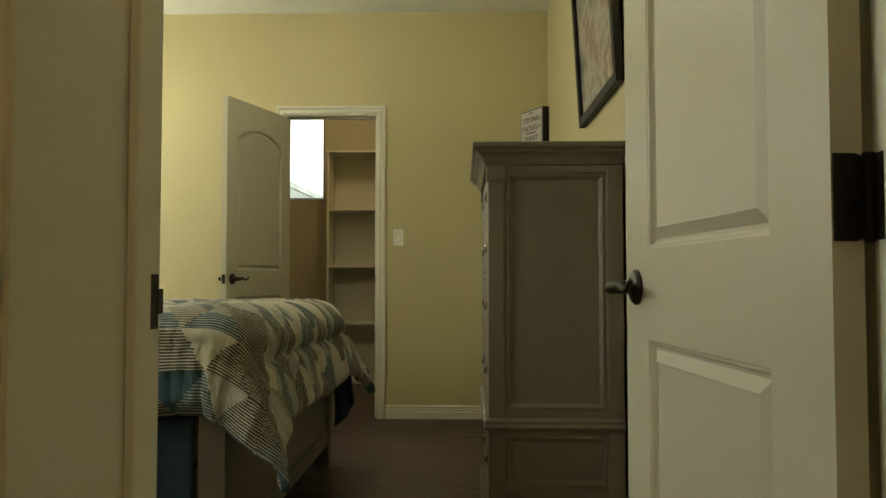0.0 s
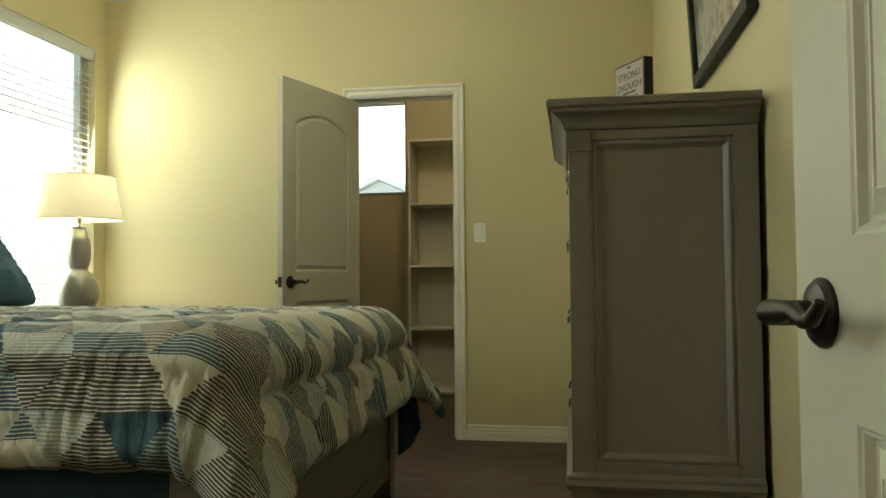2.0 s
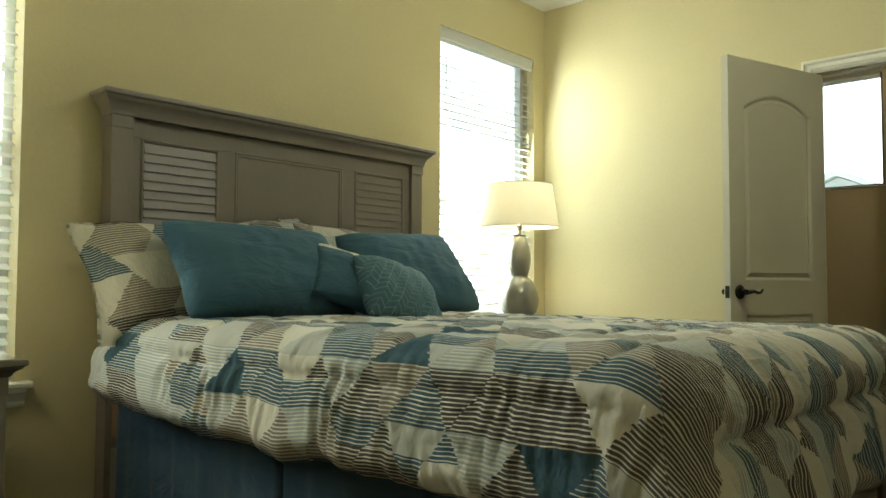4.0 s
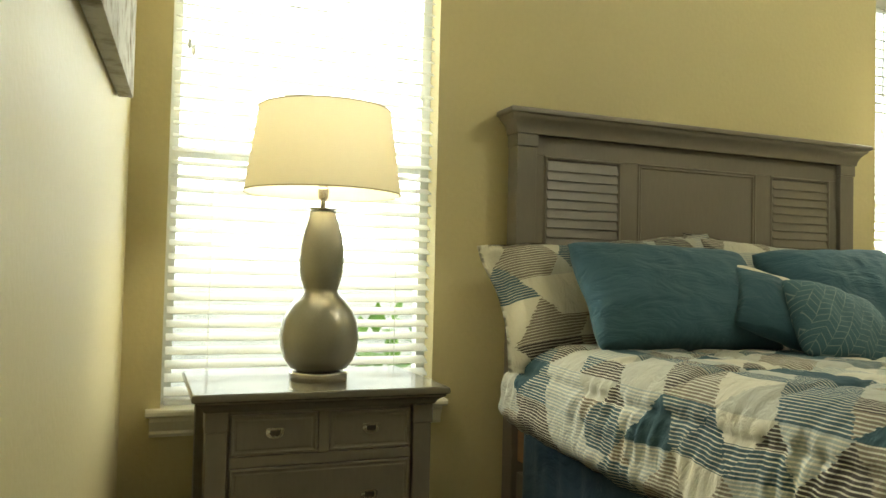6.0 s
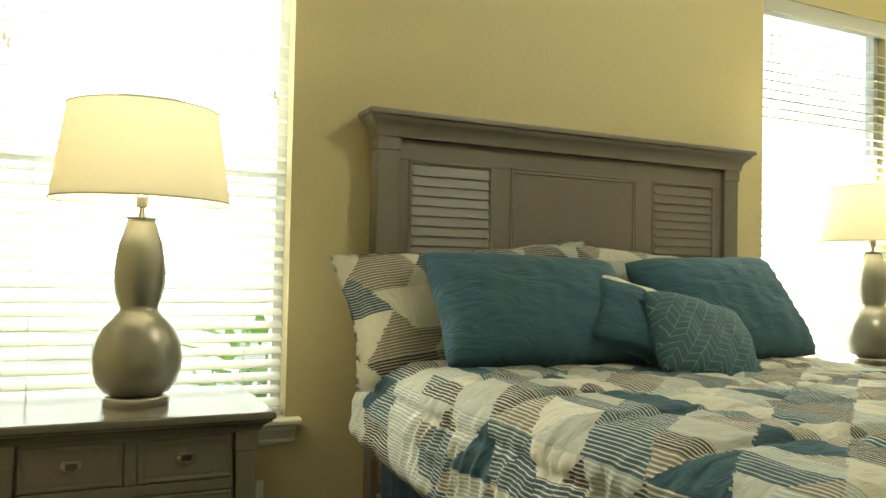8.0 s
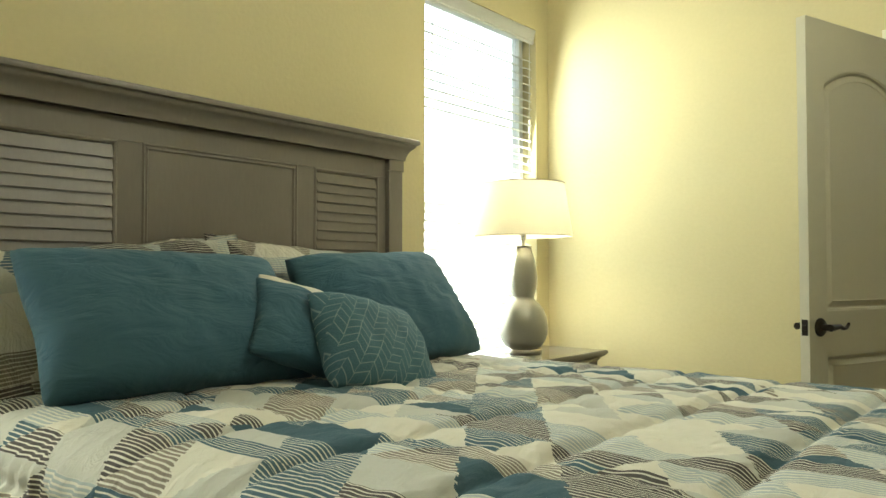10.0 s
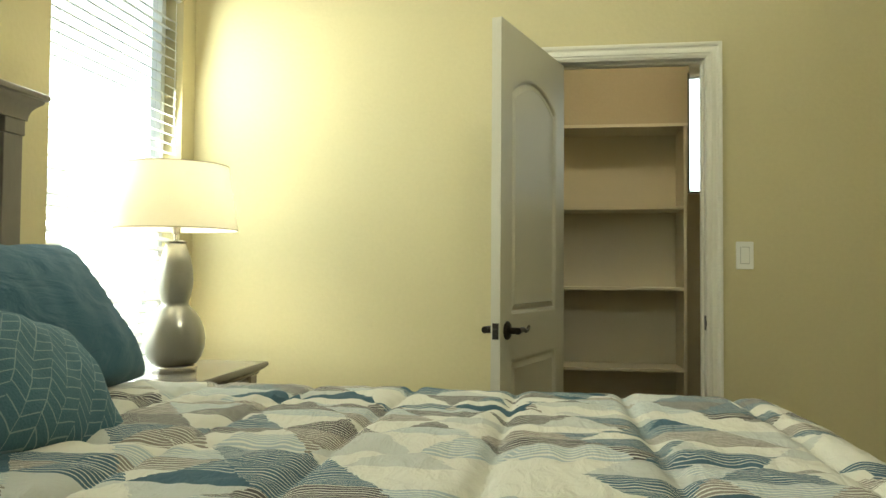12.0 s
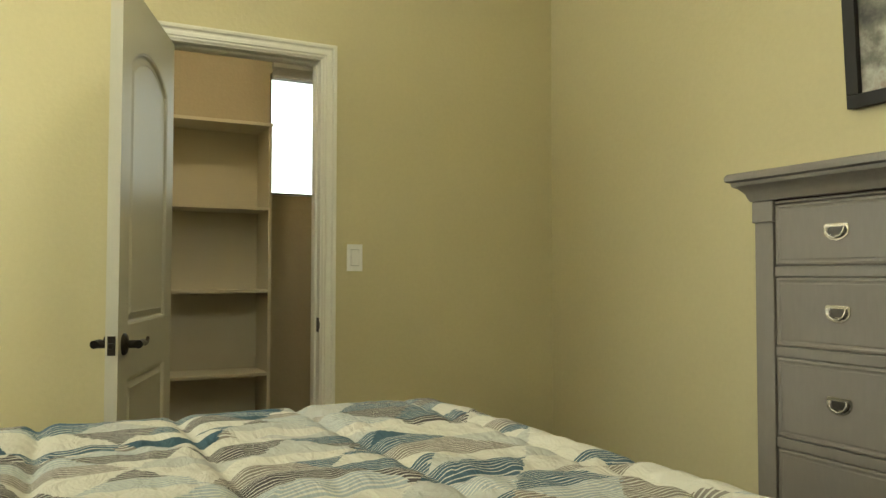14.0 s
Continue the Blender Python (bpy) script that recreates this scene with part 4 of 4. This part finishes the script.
def bed():
    b = thing("bed", pose(0.02, BED_Y, 0), "queen bed with taupe grey louvred headboard", "bed")
    top = 1.575
    c = -0.008
    for s in (-1, 1):
        y0, y1 = sorted((c + s * 0.814, c + s * 0.736))
        part("headboard_post", boxes(((0.0, y0, 0.0), (0.075, y1, top - 0.045)), ((-0.002, y0 - 0.003, top - 0.045), (0.080, y1 + 0.003, top)), bevel=0.003), GREY, b)
    part("headboard_frame", boxes(((0.008, c - 0.736, 0.35), (0.030, c + 0.736, top)), ((0.03, c - 0.736, 1.505), (0.055, c + 0.736, top)), ((0.03, c - 0.736, 0.75), (0.055, c - 0.692, 1.505)), ((0.03, c + 0.692, 0.75), (0.055, c + 0.736, 1.505)),
         ((0.03, c - 0.368, 0.75), (0.055, c - 0.287, 1.505)), ((0.03, c + 0.287, 0.75), (0.055, c + 0.368, 1.505)), bevel=0.002), GREY, b)
    frame_panel("headboard_panel", b, pose(0.052, c - 0.290, 0.75, 0, 0, 90), 0.58, 0.758)
    louvre(b, c - 0.695, c - 0.365, 0.80, 1.506, 0.050)
    louvre(b, c + 0.365, c + 0.695, 0.80, 1.506, 0.050)
    moulded_top("headboard_cornice", 0.0, 0.080, c - 0.818, c + 0.818, top - 0.0005, 0.064, 0.036, GREY, b, slab=0.022, cove=COVE)
    part("rail_bracket", boxes(((0.078, -0.80, 0.42), (0.13, -0.775, 0.56)), bevel=0.002), RAWWOOD, b, "raw wood rail bracket")
    # rails, footboard, mattress
    for s in (-1, 1):
        y0, y1 = sorted((s * 0.80, s * 0.775))
        part("side_rail", boxes(((0.06, y0, 0.20), (2.10, y1, 0.38)), bevel=0.003), GREY, b)
        y0, y1 = sorted((s * 0.885, s * 0.80))
        part("footboard_post", boxes(((2.085, y0, 0.0), (2.165, y1, 0.62)), bevel=0.004), GREY, b)
    part("footboard", boxes(((2.10, -0.80, 0.10), (2.15, 0.80, 0.60)), bevel=0.003), GREY, b)
    for z0, z1 in ((0.10, 0.17), (0.50, 0.60)):
        part("footboard_rail", boxes(((2.1505, -0.798, z0), (2.159, 0.798, z1)), bevel=0.002), GREY, b)
    m = tagged(finish("mattress", boxes(((0.09, BED_Y - 0.765, 0.30), (2.10, BED_Y + 0.765, 0.80)), bevel=0.04), CREAM, 40), "thick cream mattress and base under the comforter", "mattress")
    # pleated skirt
    for s in (-1, 1):
        skirt = thing("bed_skirt", pose(0.17, BED_Y + s * 0.812, 0.05), "dark blue tailored bed skirt under the comforter", "bed skirt", "bed skirts")
        for x0, x1 in ((0.0, 0.930), (0.936, 1.90)):
            bm = bmesh.new()
            rows = []
            for i in range(71):
                x = x0 + i / 70 * (x1 - x0)
                wob = 0.010 * math.sin(x * 17) + 0.007 * math.sin(x * 47 + 1) + 0.004 * math.sin(x * 83)
                tuck = -0.018 * math.exp(-((x - 0.933) / 0.012) ** 2)
                rows.append([bm.verts.new((x, s * (tuck + wob * (1 - z / 0.6)), z)) for z in (0.0, 0.2, 0.4, 0.57)])
            for a, c in zip(rows, rows[1:]):
                for k in range(3):
                    bm.faces.new((a[k], c[k], c[k + 1], a[k + 1]))
            o = part("skirt_panel", bm, SKIRT, skirt, smooth=60)
            mod = o.modifiers.new("thick", "SOLIDIFY")
            mod.thickness = 0.003
    comforter()
    pillows()


def comforter():
    """One draped quilted sheet: cloth length u from the head, v across; it rolls over the mattress edges."""
    X0, X1, HW, R, TOP = 0.26, 2.128, 0.75, 0.13, 0.854
    over_side, over_foot = 0.38, 0.455
    NU, NV = 300, 240
    bm = bmesh.new()
    uvl = bm.loops.layers.uv.new("UVMap")
    grid, flat = [], {}
    u1 = X1 + over_foot
    for i in range(NU + 1):
        u = X0 + (u1 - X0) * i / NU
        row = []
        for j in range(NV + 1):
            v = (HW + over_side) * (2 * j / NV - 1)
            du, dv = max(0.0, u - X1), max(0.0, abs(v) - HW)
            sv = 1 if v > 0 else -1
            d = math.hypot(du, dv)
            ang = math.atan2(dv, du) if d > 0 else 0.0
            corner = math.sin(2 * ang) if d > 0 else 0.0
            d *= (1 + 0.07 * corner) * (1 - 0.15 * max(0.0, 1 - (u - X0) / 0.6)) * (1 + 0.07 * noise.noise(((u if dv > du else v) * 4.5, 1.0, 5.0)))
            roll = min(d, R * math.pi / 2)
            flare = 0.25 + 0.30 * corner
            below = max(0.0, d - R * math.pi / 2)
            out = R * math.sin(roll / R) + below * flare
            drop = R * (1 - math.cos(roll / R)) + below * math.sqrt(max(0.0, 1 - flare * flare))
            # quilting channels
            side = min(1.0, dv * 5)
            su = abs(math.sin(math.pi * (u - 0.20) / 0.27)) * (1 - side) + side
            sw = abs(math.sin(math.pi * (v + 0.0) / 0.46))
            puff = (0.011 + (0.009 if dv > du else 0.003) * min(1.0, d * 4)) * (min(1.0, su * 2.2) ** 0.6) * (min(1.0, sw * 2.6) ** 0.6)
            wr = noise.noise((u * 3.1, v * 3.1, 1.0)) * 0.007 + noise.noise((u * 9, v * 9, 4.0)) * 0.003 + abs(noise.noise((u * 20, v * 13, 7.0))) * -0.005 + noise.noise((u * 40, v * 25, 7.0)) * 0.0015
            hang = min(1.0, below / 0.2)
            folds = hang * (1.0 if dv > du else 0.6) * (0.024 * noise.noise(((u if dv > du else v) * 5.5, 3.0, 9)) + 0.017 * noise.noise(((u if dv > du else v) * 14, 8.0, 2)) + 0.03 * corner * math.sin(ang * 9))
            run, hem = (u, HW + over_side - abs(v)) if dv > du else (v, u1 - u)
            gather = min(1.0, d * 6) * 0.0042 * math.sin(run * 140 + 6 * noise.noise((run * 5, d * 3, 6))) * max(0.0, 0.55 + 1.2 * noise.noise((run * 6, d * 7, 12)))
            folds += 0.045 * max(0.0, 1 - (u - X0) / 0.75) * min(1.0, dv * 5)
            folds += gather - 0.045 * max(0.0, 1 - hem / 0.06) ** 2 * min(1.0, d * 8)
            ku = ((u - 0.20) / 0.27 + 0.5) % 1.0 - 0.5
            kv = (v / 0.46 + 0.5) % 1.0 - 0.5
            seam = max((1 - side) * math.exp(-(ku * 0.27 / 0.016) ** 2), 0.7 * math.exp(-(kv * 0.46 / 0.016) ** 2))
            pucker = 0.0035 * math.sin((v if abs(ku) * 0.27 < abs(kv) * 0.46 else u) * 75 + 3 * noise.noise((u * 4, v * 4, 2))) * math.exp(-(min(abs(ku) * 0.27, abs(kv) * 0.46) / 0.08) ** 2)
            off = puff + wr - 0.010 * seam + pucker * (1 - seam)
            nx, ny = (math.cos(ang), math.sin(ang)) if d > 0 else (0, 0)
            k = math.sin(min(roll / R, math.pi / 2))
            x = min(u, X1) + nx * (out + off * k + folds)
            y = sv * (min(abs(v), HW) + ny * (out + off * k + folds))
            z = TOP - 0.025 - drop + off * (1 - k)
            # sag towards the middle, rise near the pillows
            z -= 0.012 * v
            z += 0.010 * math.cos(v * 1.6) * max(0.0, 1 - d * 3)
            vert = bm.verts.new((x, BED_Y + y, max(0.03, z)))
            flat[vert] = (u, v)
            row.append(vert)
        grid.append(row)
    for a, b in zip(grid, grid[1:]):
        for j in range(NV):
            f = bm.faces.new((a[j], b[j], b[j + 1], a[j + 1]))
            for l in f.loops:
                l[uvl].uv = flat[l.vert]
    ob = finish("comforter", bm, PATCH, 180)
    mod = ob.modifiers.new("loft", "SOLIDIFY")
    mod.thickness, mod.offset = 0.024, -1
    # the far foot corner hangs down in a soft fold
    bm = bmesh.new()
    rows = []
    for i in range(25):
        f = i / 24
        low = 0.175 + 0.13 * f ** 1.4
        row = []
        for k in range(13):
            g = k / 12
            z = 0.56 * (1 - g) + low * g
            row.append(bm.verts.new((2.20 + 0.11 * f * (0.55 + 0.45 * g), -1.205 + 0.020 * math.sin(f * 9 + 1.5 * g) * g + 0.05 * f * (1 - g), z)))
        rows.append(row)
    for a, c in zip(rows, rows[1:]):
        for k in range(12):
            bm.faces.new((a[k], c[k], c[k + 1], a[k + 1]))
    fold = part("corner_fold", bm, SKIRT, ob, "dark blue turned-down corner", 60)
    fold.modifiers.new("thick", "SOLIDIFY").thickness = 0.012
    tagged(ob, "quilted patchwork comforter in cream, grey, blue and teal", "comforter")


def cushion_mesh(w, h, t, seed, flange=0.0, soft=0.45, wrinkle=0.006, n=44, pinch=0.08):
    """A stuffed pillow lying in its own x-y plane, front to +z, with pinched corners."""
    bm = bmesh.new()
    uvl = bm.loops.layers.uv.new("UVMap")
    flat = {}
    sides = []
    for s in (1, -1):
        grid = []
        for i in range(n + 1):
            row = []
            for j in range(n + 1):
                a, b = 2 * i / n - 1, 2 * j / n - 1
                x = w / 2 * a * (1 - pinch * (1 - b * b) * abs(a) ** 3)
                y = h / 2 * b * (1 - pinch * (1 - a * a) * abs(b) ** 3)
                x, y = x * (1 - 0.05 * abs(a * b) ** 5), y * (1 - 0.07 * abs(a * b) ** 5)
                fa, fb = min(1, abs(a) / (1 - flange) if flange else abs(a)), min(1, abs(b) / (1 - flange) if flange else abs(b))
                body = max(0.0, (1 - fa ** 2.4) * (1 - fb ** 2.4)) ** soft
                edge = body ** 0.5
                wr = wrinkle * edge * (noise.noise((x * 7 + seed, y * 7, s)) + 0.6 * noise.noise((x * 19 + seed, y * 13, s + 3)))
                ray = wrinkle * 0.9 * edge * (1 - edge) * math.sin(9 * math.atan2(y, x) + seed)
                lip = max(0.0, fa - 0.92, fb - 0.92) * 12 if flange else 0.0
                z = 0.020 * lip * noise.noise((x * 9, y * 9, seed + 2)) + s * (t / 2 * body * (1 + 0.15 * noise.noise((x * 3 + seed, y * 3, 5))) + wr + ray) + 0.012 * noise.noise((x * 4, y * 4, seed))
                v = bm.verts.new((x, y, z))
                flat[v] = (x + seed, y)
                row.append(v)
            grid.append(row)
        for a, b in zip(grid, grid[1:]):
            for j in range(n):
                q = (a[j], b[j], b[j + 1], a[j + 1])
                f = bm.faces.new(q if s > 0 else q[::-1])
                for l in f.loops:
                    l[uvl].uv = flat[l.vert]
        sides.append(grid)
    rim = {v for g in sides for r in (g[0], g[-1]) for v in r} | {r[k] for g in sides for r in g for k in (0, n)}
    bmesh.ops.remove_doubles(bm, verts=list(rim), dist=0.004)
    return bm


def lean(x, y, z, back, turn=0.0, spin=0.0):
    """Pose of a pillow whose foot is near (x, y, z): it leans back from upright and turns about z; spin in its own plane."""
    return pose(x, y, z) @ pose(0, 0, 0, 0, 0, 90 + turn) @ pose(0, 0, 0, 90 - back, 0, 0) @ pose(0, 0, 0, 0, 0, spin)


def pillow(name, m, size, mat, label, seed, flange=0.0, soft=0.45, wrinkle=0.010, pinch=0.08):
    ob = finish(name, cushion_mesh(*size, seed, flange, soft, wrinkle, pinch=pinch), mat, 180)
    ob.matrix_world = m
    return tagged(ob, label, "pillow" if name == "pillow" else "cushion", "pillows on the bed")


def pillows():
    pillow("pillow", lean(0.235, -2.56, 1.0, 24, 0, 5), (1.04, 0.48, 0.22), SHAM, "patchwork striped pillow sham propped on the headboard", 3.0, 0.09, wrinkle=0.017, pinch=0.11)
    pillow("pillow", lean(0.235, -1.74, 1.0, 26, 0, -4), (0.98, 0.52, 0.19), SHAM, "patchwork striped pillow sham propped on the headboard", 8.0, 0.09, wrinkle=0.017, pinch=0.12)
    pillow("pillow", lean(0.46, -2.485, 1.008, 35, 0, -2), (0.73, 0.42, 0.20), TEAL, "plump teal cotton pillow leaning on a patterned sham", 1.3)
    pillow("pillow", lean(0.42, -1.675, 1.008, 34, 0, 3), (0.73, 0.45, 0.20), TEAL, "teal cotton pillow leaning on a patterned sham", 5.1, wrinkle=0.010)
    pillow("cushion", lean(0.615, -2.165, 0.966, 40, -6, -24), (0.39, 0.28, 0.12), TEAL, "small teal cushion with a cream back, tucked between pillows", 2.2)
    pillow("cushion", lean(0.592, -2.160, 0.982, 40, -6, -24), (0.36, 0.26, 0.10), CREAM, "small cream cushion behind the little teal one", 4.4)
    pillow("cushion", lean(0.73, -2.06, 0.930, 38, 4, -14), (0.385, 0.305, 0.13), STITCH, "small blue-green cushion with pale stitched lines", 6.7, pinch=0.05)


def closet():
    t = thing("shelf_tower", pose(1.645, 1.63, 0), "pale built-in closet shelf tower, empty", "shelves")
    W, D, H = 0.825, 0.318, 2.09
    for x in (0.0, W - 0.019):
        part("side_panel", boxes(((x, 0, 0), (x + 0.019, D, H - 0.02)), bevel=0.001), SHELF, t)
    for z in (0.03, 0.545, 1.055, 1.565):
        part("shelf", boxes(((0.0192, 0.002, z - 0.019), (W - 0.0192, D - 0.0085, z)), bevel=0.001), SHELF, t)
    part("shelf", boxes(((-0.006, -0.006, H - 0.0198), (W + 0.006, D, H)), bevel=0.001), SHELF, t)
    part("back_panel", boxes(((0.0195, D - 0.008, 0.001), (W - 0.0195, D - 0.002, H - 0.0205))), SHELF, t)
    part("kick_board", boxes(((0.0192, 0.03, 0.0), (W - 0.0192, 0.045, 0.0105))), SHELF, t)


def wall_items():
    s = thing("light_switch", pose(2.428, 0, 1.217), "white rocker light switch plate", "light switch")
    part("plate", boxes(((-0.035, -0.005, -0.057), (0.035, 0.0, 0.057)), bevel=0.0025), PLATE, s)
    bm = bmesh.new()
    prism(bm, [(-0.0052, -0.033), (-0.0066, -0.033), (-0.0105, 0.0), (-0.0066, 0.033), (-0.0052, 0.033)], "x", -0.0165, 0.0165)
    part("rocker", bm, PLATE, s)
    # Grey sheet behind the rocker paints in the shadow of its gap.
    part("gap_shade", boxes(((-0.0185, -0.0056, -0.0355), (0.0185, -0.0049, 0.0355))), GAP_SHADE, s, "grey plate painted as the shadow gap round the rocker")
    o = thing("wall_outlet", pose(0, -3.26, 0.38), "cream duplex wall outlet below the window", "wall outlet")
    part("plate", boxes(((0, -0.035, -0.057), (0.005, 0.035, 0.057)), bevel=0.002), PLATE, o)
    for z in (-0.02, 0.02):
        part("socket", boxes(((0.005, -0.016, z - 0.014), (0.0068, 0.016, z + 0.014)), bevel=0.001), PLATE, o)
    # framed print over the chest, tipped forward at the top
    f = thing("picture", pose(EAST - 0.003, -1.585, 1.64, 0, 0, 0) @ pose(0, 0, 0, 0, -3.2, 0), "faded print in a black wooden frame hung on the wall", "framed picture")
    W, H = 0.86, 0.64
    part("picture_frame", boxes(((-0.030, -W, 0), (0.0, 0, 0.04)), ((-0.030, -W, H - 0.04), (0.0, 0, H)), ((-0.030, -W, 0.04), (0.0, -W + 0.04, H - 0.04)), ((-0.030, -0.04, 0.04), (0.0, 0, H - 0.04)), bevel=0.003), BLACK, f, "black wooden frame")
    part("print", boxes(((-0.012, -W + 0.038, 0.038), (-0.006, -0.038, H - 0.038))), MAP_PRINT, f)
    # canvas on the south wall
    c = thing("canvas_picture", SOUTH @ pose(0.46, 0.003, 1.488), "grey abstract stretched canvas hung on the wall", "canvas picture")
    part("canvas", boxes(((0, 0, 0), (0.9, 0.036, 0.9)), bevel=0.002), CANVAS_PRINT, c)
    # word block on the chest
    b = thing("word_sign", pose(3.148, -2.0, 1.4125, 0, 0, -60), "small black box sign with cream lettered face", "sign")
    part("block", boxes(((-0.08, 0, 0), (0.08, 0.032, 0.225)), bevel=0.002), BLACK, b)
    part("face", boxes(((-0.073, -0.0015, 0.007), (0.073, 0.0, 0.218))), PAPER, b, "cream paper face")
    for words, z in (("STRONG", 0.172), ("ENOUGH", 0.138), ("SMART", 0.094), ("ENOUGH", 0.060)):
        line(b, words, (0, -0.0018, z), 0.031)
    for z, w, h in ((0.208, 0.010, 0.006), (0.127, 0.034, 0.006), (0.049, 0.034, 0.006), (0.027, 0.050, 0.020)):
        part("lettering", boxes(((-w, -0.0022, z - h / 2), (w, -0.0016, z + h / 2))), INK, b)


def line(parent, words, place, size):
    cu = bpy.data.curves.new("lettering", "FONT")
    cu.body, cu.size, cu.align_x, cu.extrude = words, size, "CENTER", 0.0004
    tmp = new("lettering", cu)
    bpy.context.view_layer.update()
    me = bpy.data.meshes.new_from_object(tmp.evaluated_get(bpy.context.evaluated_depsgraph_get()))
    bpy.data.objects.remove(tmp)
    me.materials.clear()
    me.materials.append(INK)
    ob = new("lettering", me)
    ob.parent = parent
    ob.matrix_basis = pose(*place, 90, 0, 0)


def outdoors():
    structure("ground", boxes(((-400, -400, -0.6), (400, 400, -0.45))), GRASS, "ground outside the windows, toned pale to look overexposed", "ground")
    bm = bmesh.new()
    box(bm, (-62, -90, -5), (-60, 170, 60))
    structure("backdrop_west", bm, SKYGLOW, "bright hazy sky beyond the garden", "backdrop")
    bm = bmesh.new()
    box(bm, (-59, 172, -5), (120, 174, 90))
    structure("backdrop_north", bm, SKYGLOW, "bright hazy sky behind the house", "backdrop")
    rng = random.Random(4)
    for cx, cy in ((-1.35, -2.96), (-2.1, -2.2), (-1.8, -5.1)):
        s = thing("shrub", pose(cx, cy, -0.45), "leafy green shrub outside the window", "shrub", "shrubs by the house")
        bm = bmesh.new()
        for k in range(9):
            a = rng.uniform(0, 6.28)
            tube(bm, [(0, 0, 0), (0.15 * math.cos(a), 0.15 * math.sin(a), 0.5), (0.3 * math.cos(a), 0.3 * math.sin(a), rng.uniform(0.8, 1.2))], [0.014, 0.010, 0.004], 6)
        part("stems", bm, LEAF, s)
        bm = bmesh.new()
        for k in range(150):
            a, r, z = rng.uniform(0, 6.28), 0.26 * math.sqrt(rng.random()), rng.uniform(0.45, 1.30)
            c = Vector((r * math.cos(a), r * math.sin(a), z - r * 0.4))
            d = Vector((math.cos(a) + rng.uniform(-.6, .6), math.sin(a) + rng.uniform(-.6, .6), rng.uniform(-0.2, 0.9))).normalized()
            w = d.cross(Vector((0, 0, 1))).normalized()
            L, B = rng.uniform(0.16, 0.28), rng.uniform(0.035, 0.06)
            v = [bm.verts.new(p) for p in (c, c + d * L * 0.4 + w * B, c + d * L - Vector((0, 0, 0.03)), c + d * L * 0.4 - w * B)]
            bm.faces.new((v[0], v[1], v[2]))
            bm.faces.new((v[0], v[2], v[3]))
        part("leaves", bm, LEAF, s)
    # neighbour house seen through the closet window
    h = thing("house", pose(-8.3, 40, -0.55), "pale distant house with a low gabled roof", "house")
    bm = bmesh.new()
    prism(bm, [(-6, 0), (6, 0), (6, 4.6), (0, 7.3), (-6, 4.6)], "y", 0, 9)
    part("wall", bm, SIDING, h)
    bm = bmesh.new()
    prism(bm, [(-6.6, 4.35), (0, 7.35), (6.6, 4.35), (6.6, 4.65), (0, 7.7), (-6.6, 4.65)], "y", -0.5, 9.5)
    part("roof", bm, ROOFING, h)


def planks():
    """Floor boards run east to west, each its own piece."""
    floor = bpy.data.objects["floor"]
    rng = random.Random(2)
    y, x0, x1 = -6.6, 0.0, EAST
    while y < 1.94:
        x = x0 - rng.uniform(0, 1.0)
        while x < x1:
            ln = rng.choice((0.9, 1.2, 1.5))
            a, b = max(x, x0), min(x + ln, x1)
            if b - a > 0.02:
                bm = bmesh.new()
                box(bm, (a + 0.0012, 0.0012, -0.0115), (b - 0.0012, 0.1488, 0.0), 0.0015, 1)
                ob = finish("plank", bm, PLANK)
                ob.parent = floor
                ob.matrix_basis = pose(0, y, 0)
            x += ln
        y += 0.15


shell()
doors()
window("window_1", NW, "tall white vinyl window with cream stool and apron")
window("window_2", SW_, "tall white vinyl window with cream stool and apron")
blind(NW)
blind(SW_)
closet()
bed()
nightstand(pose(0.08, -3.655, 0), "taupe grey nightstand with moulded top and nickel pulls")
nightstand(pose(0.02, -0.55, 0), "taupe grey nightstand with moulded top, mostly behind the bed", 0.39)
table_lamp(pose(0.338, -3.637, 0.7585), "double gourd table lamp with cream shade, switched on")
table_lamp(pose(0.24, -0.61, 0.7585), "double gourd table lamp with cream shade, switched on")
chest()
wall_items()
outdoors()
planks()
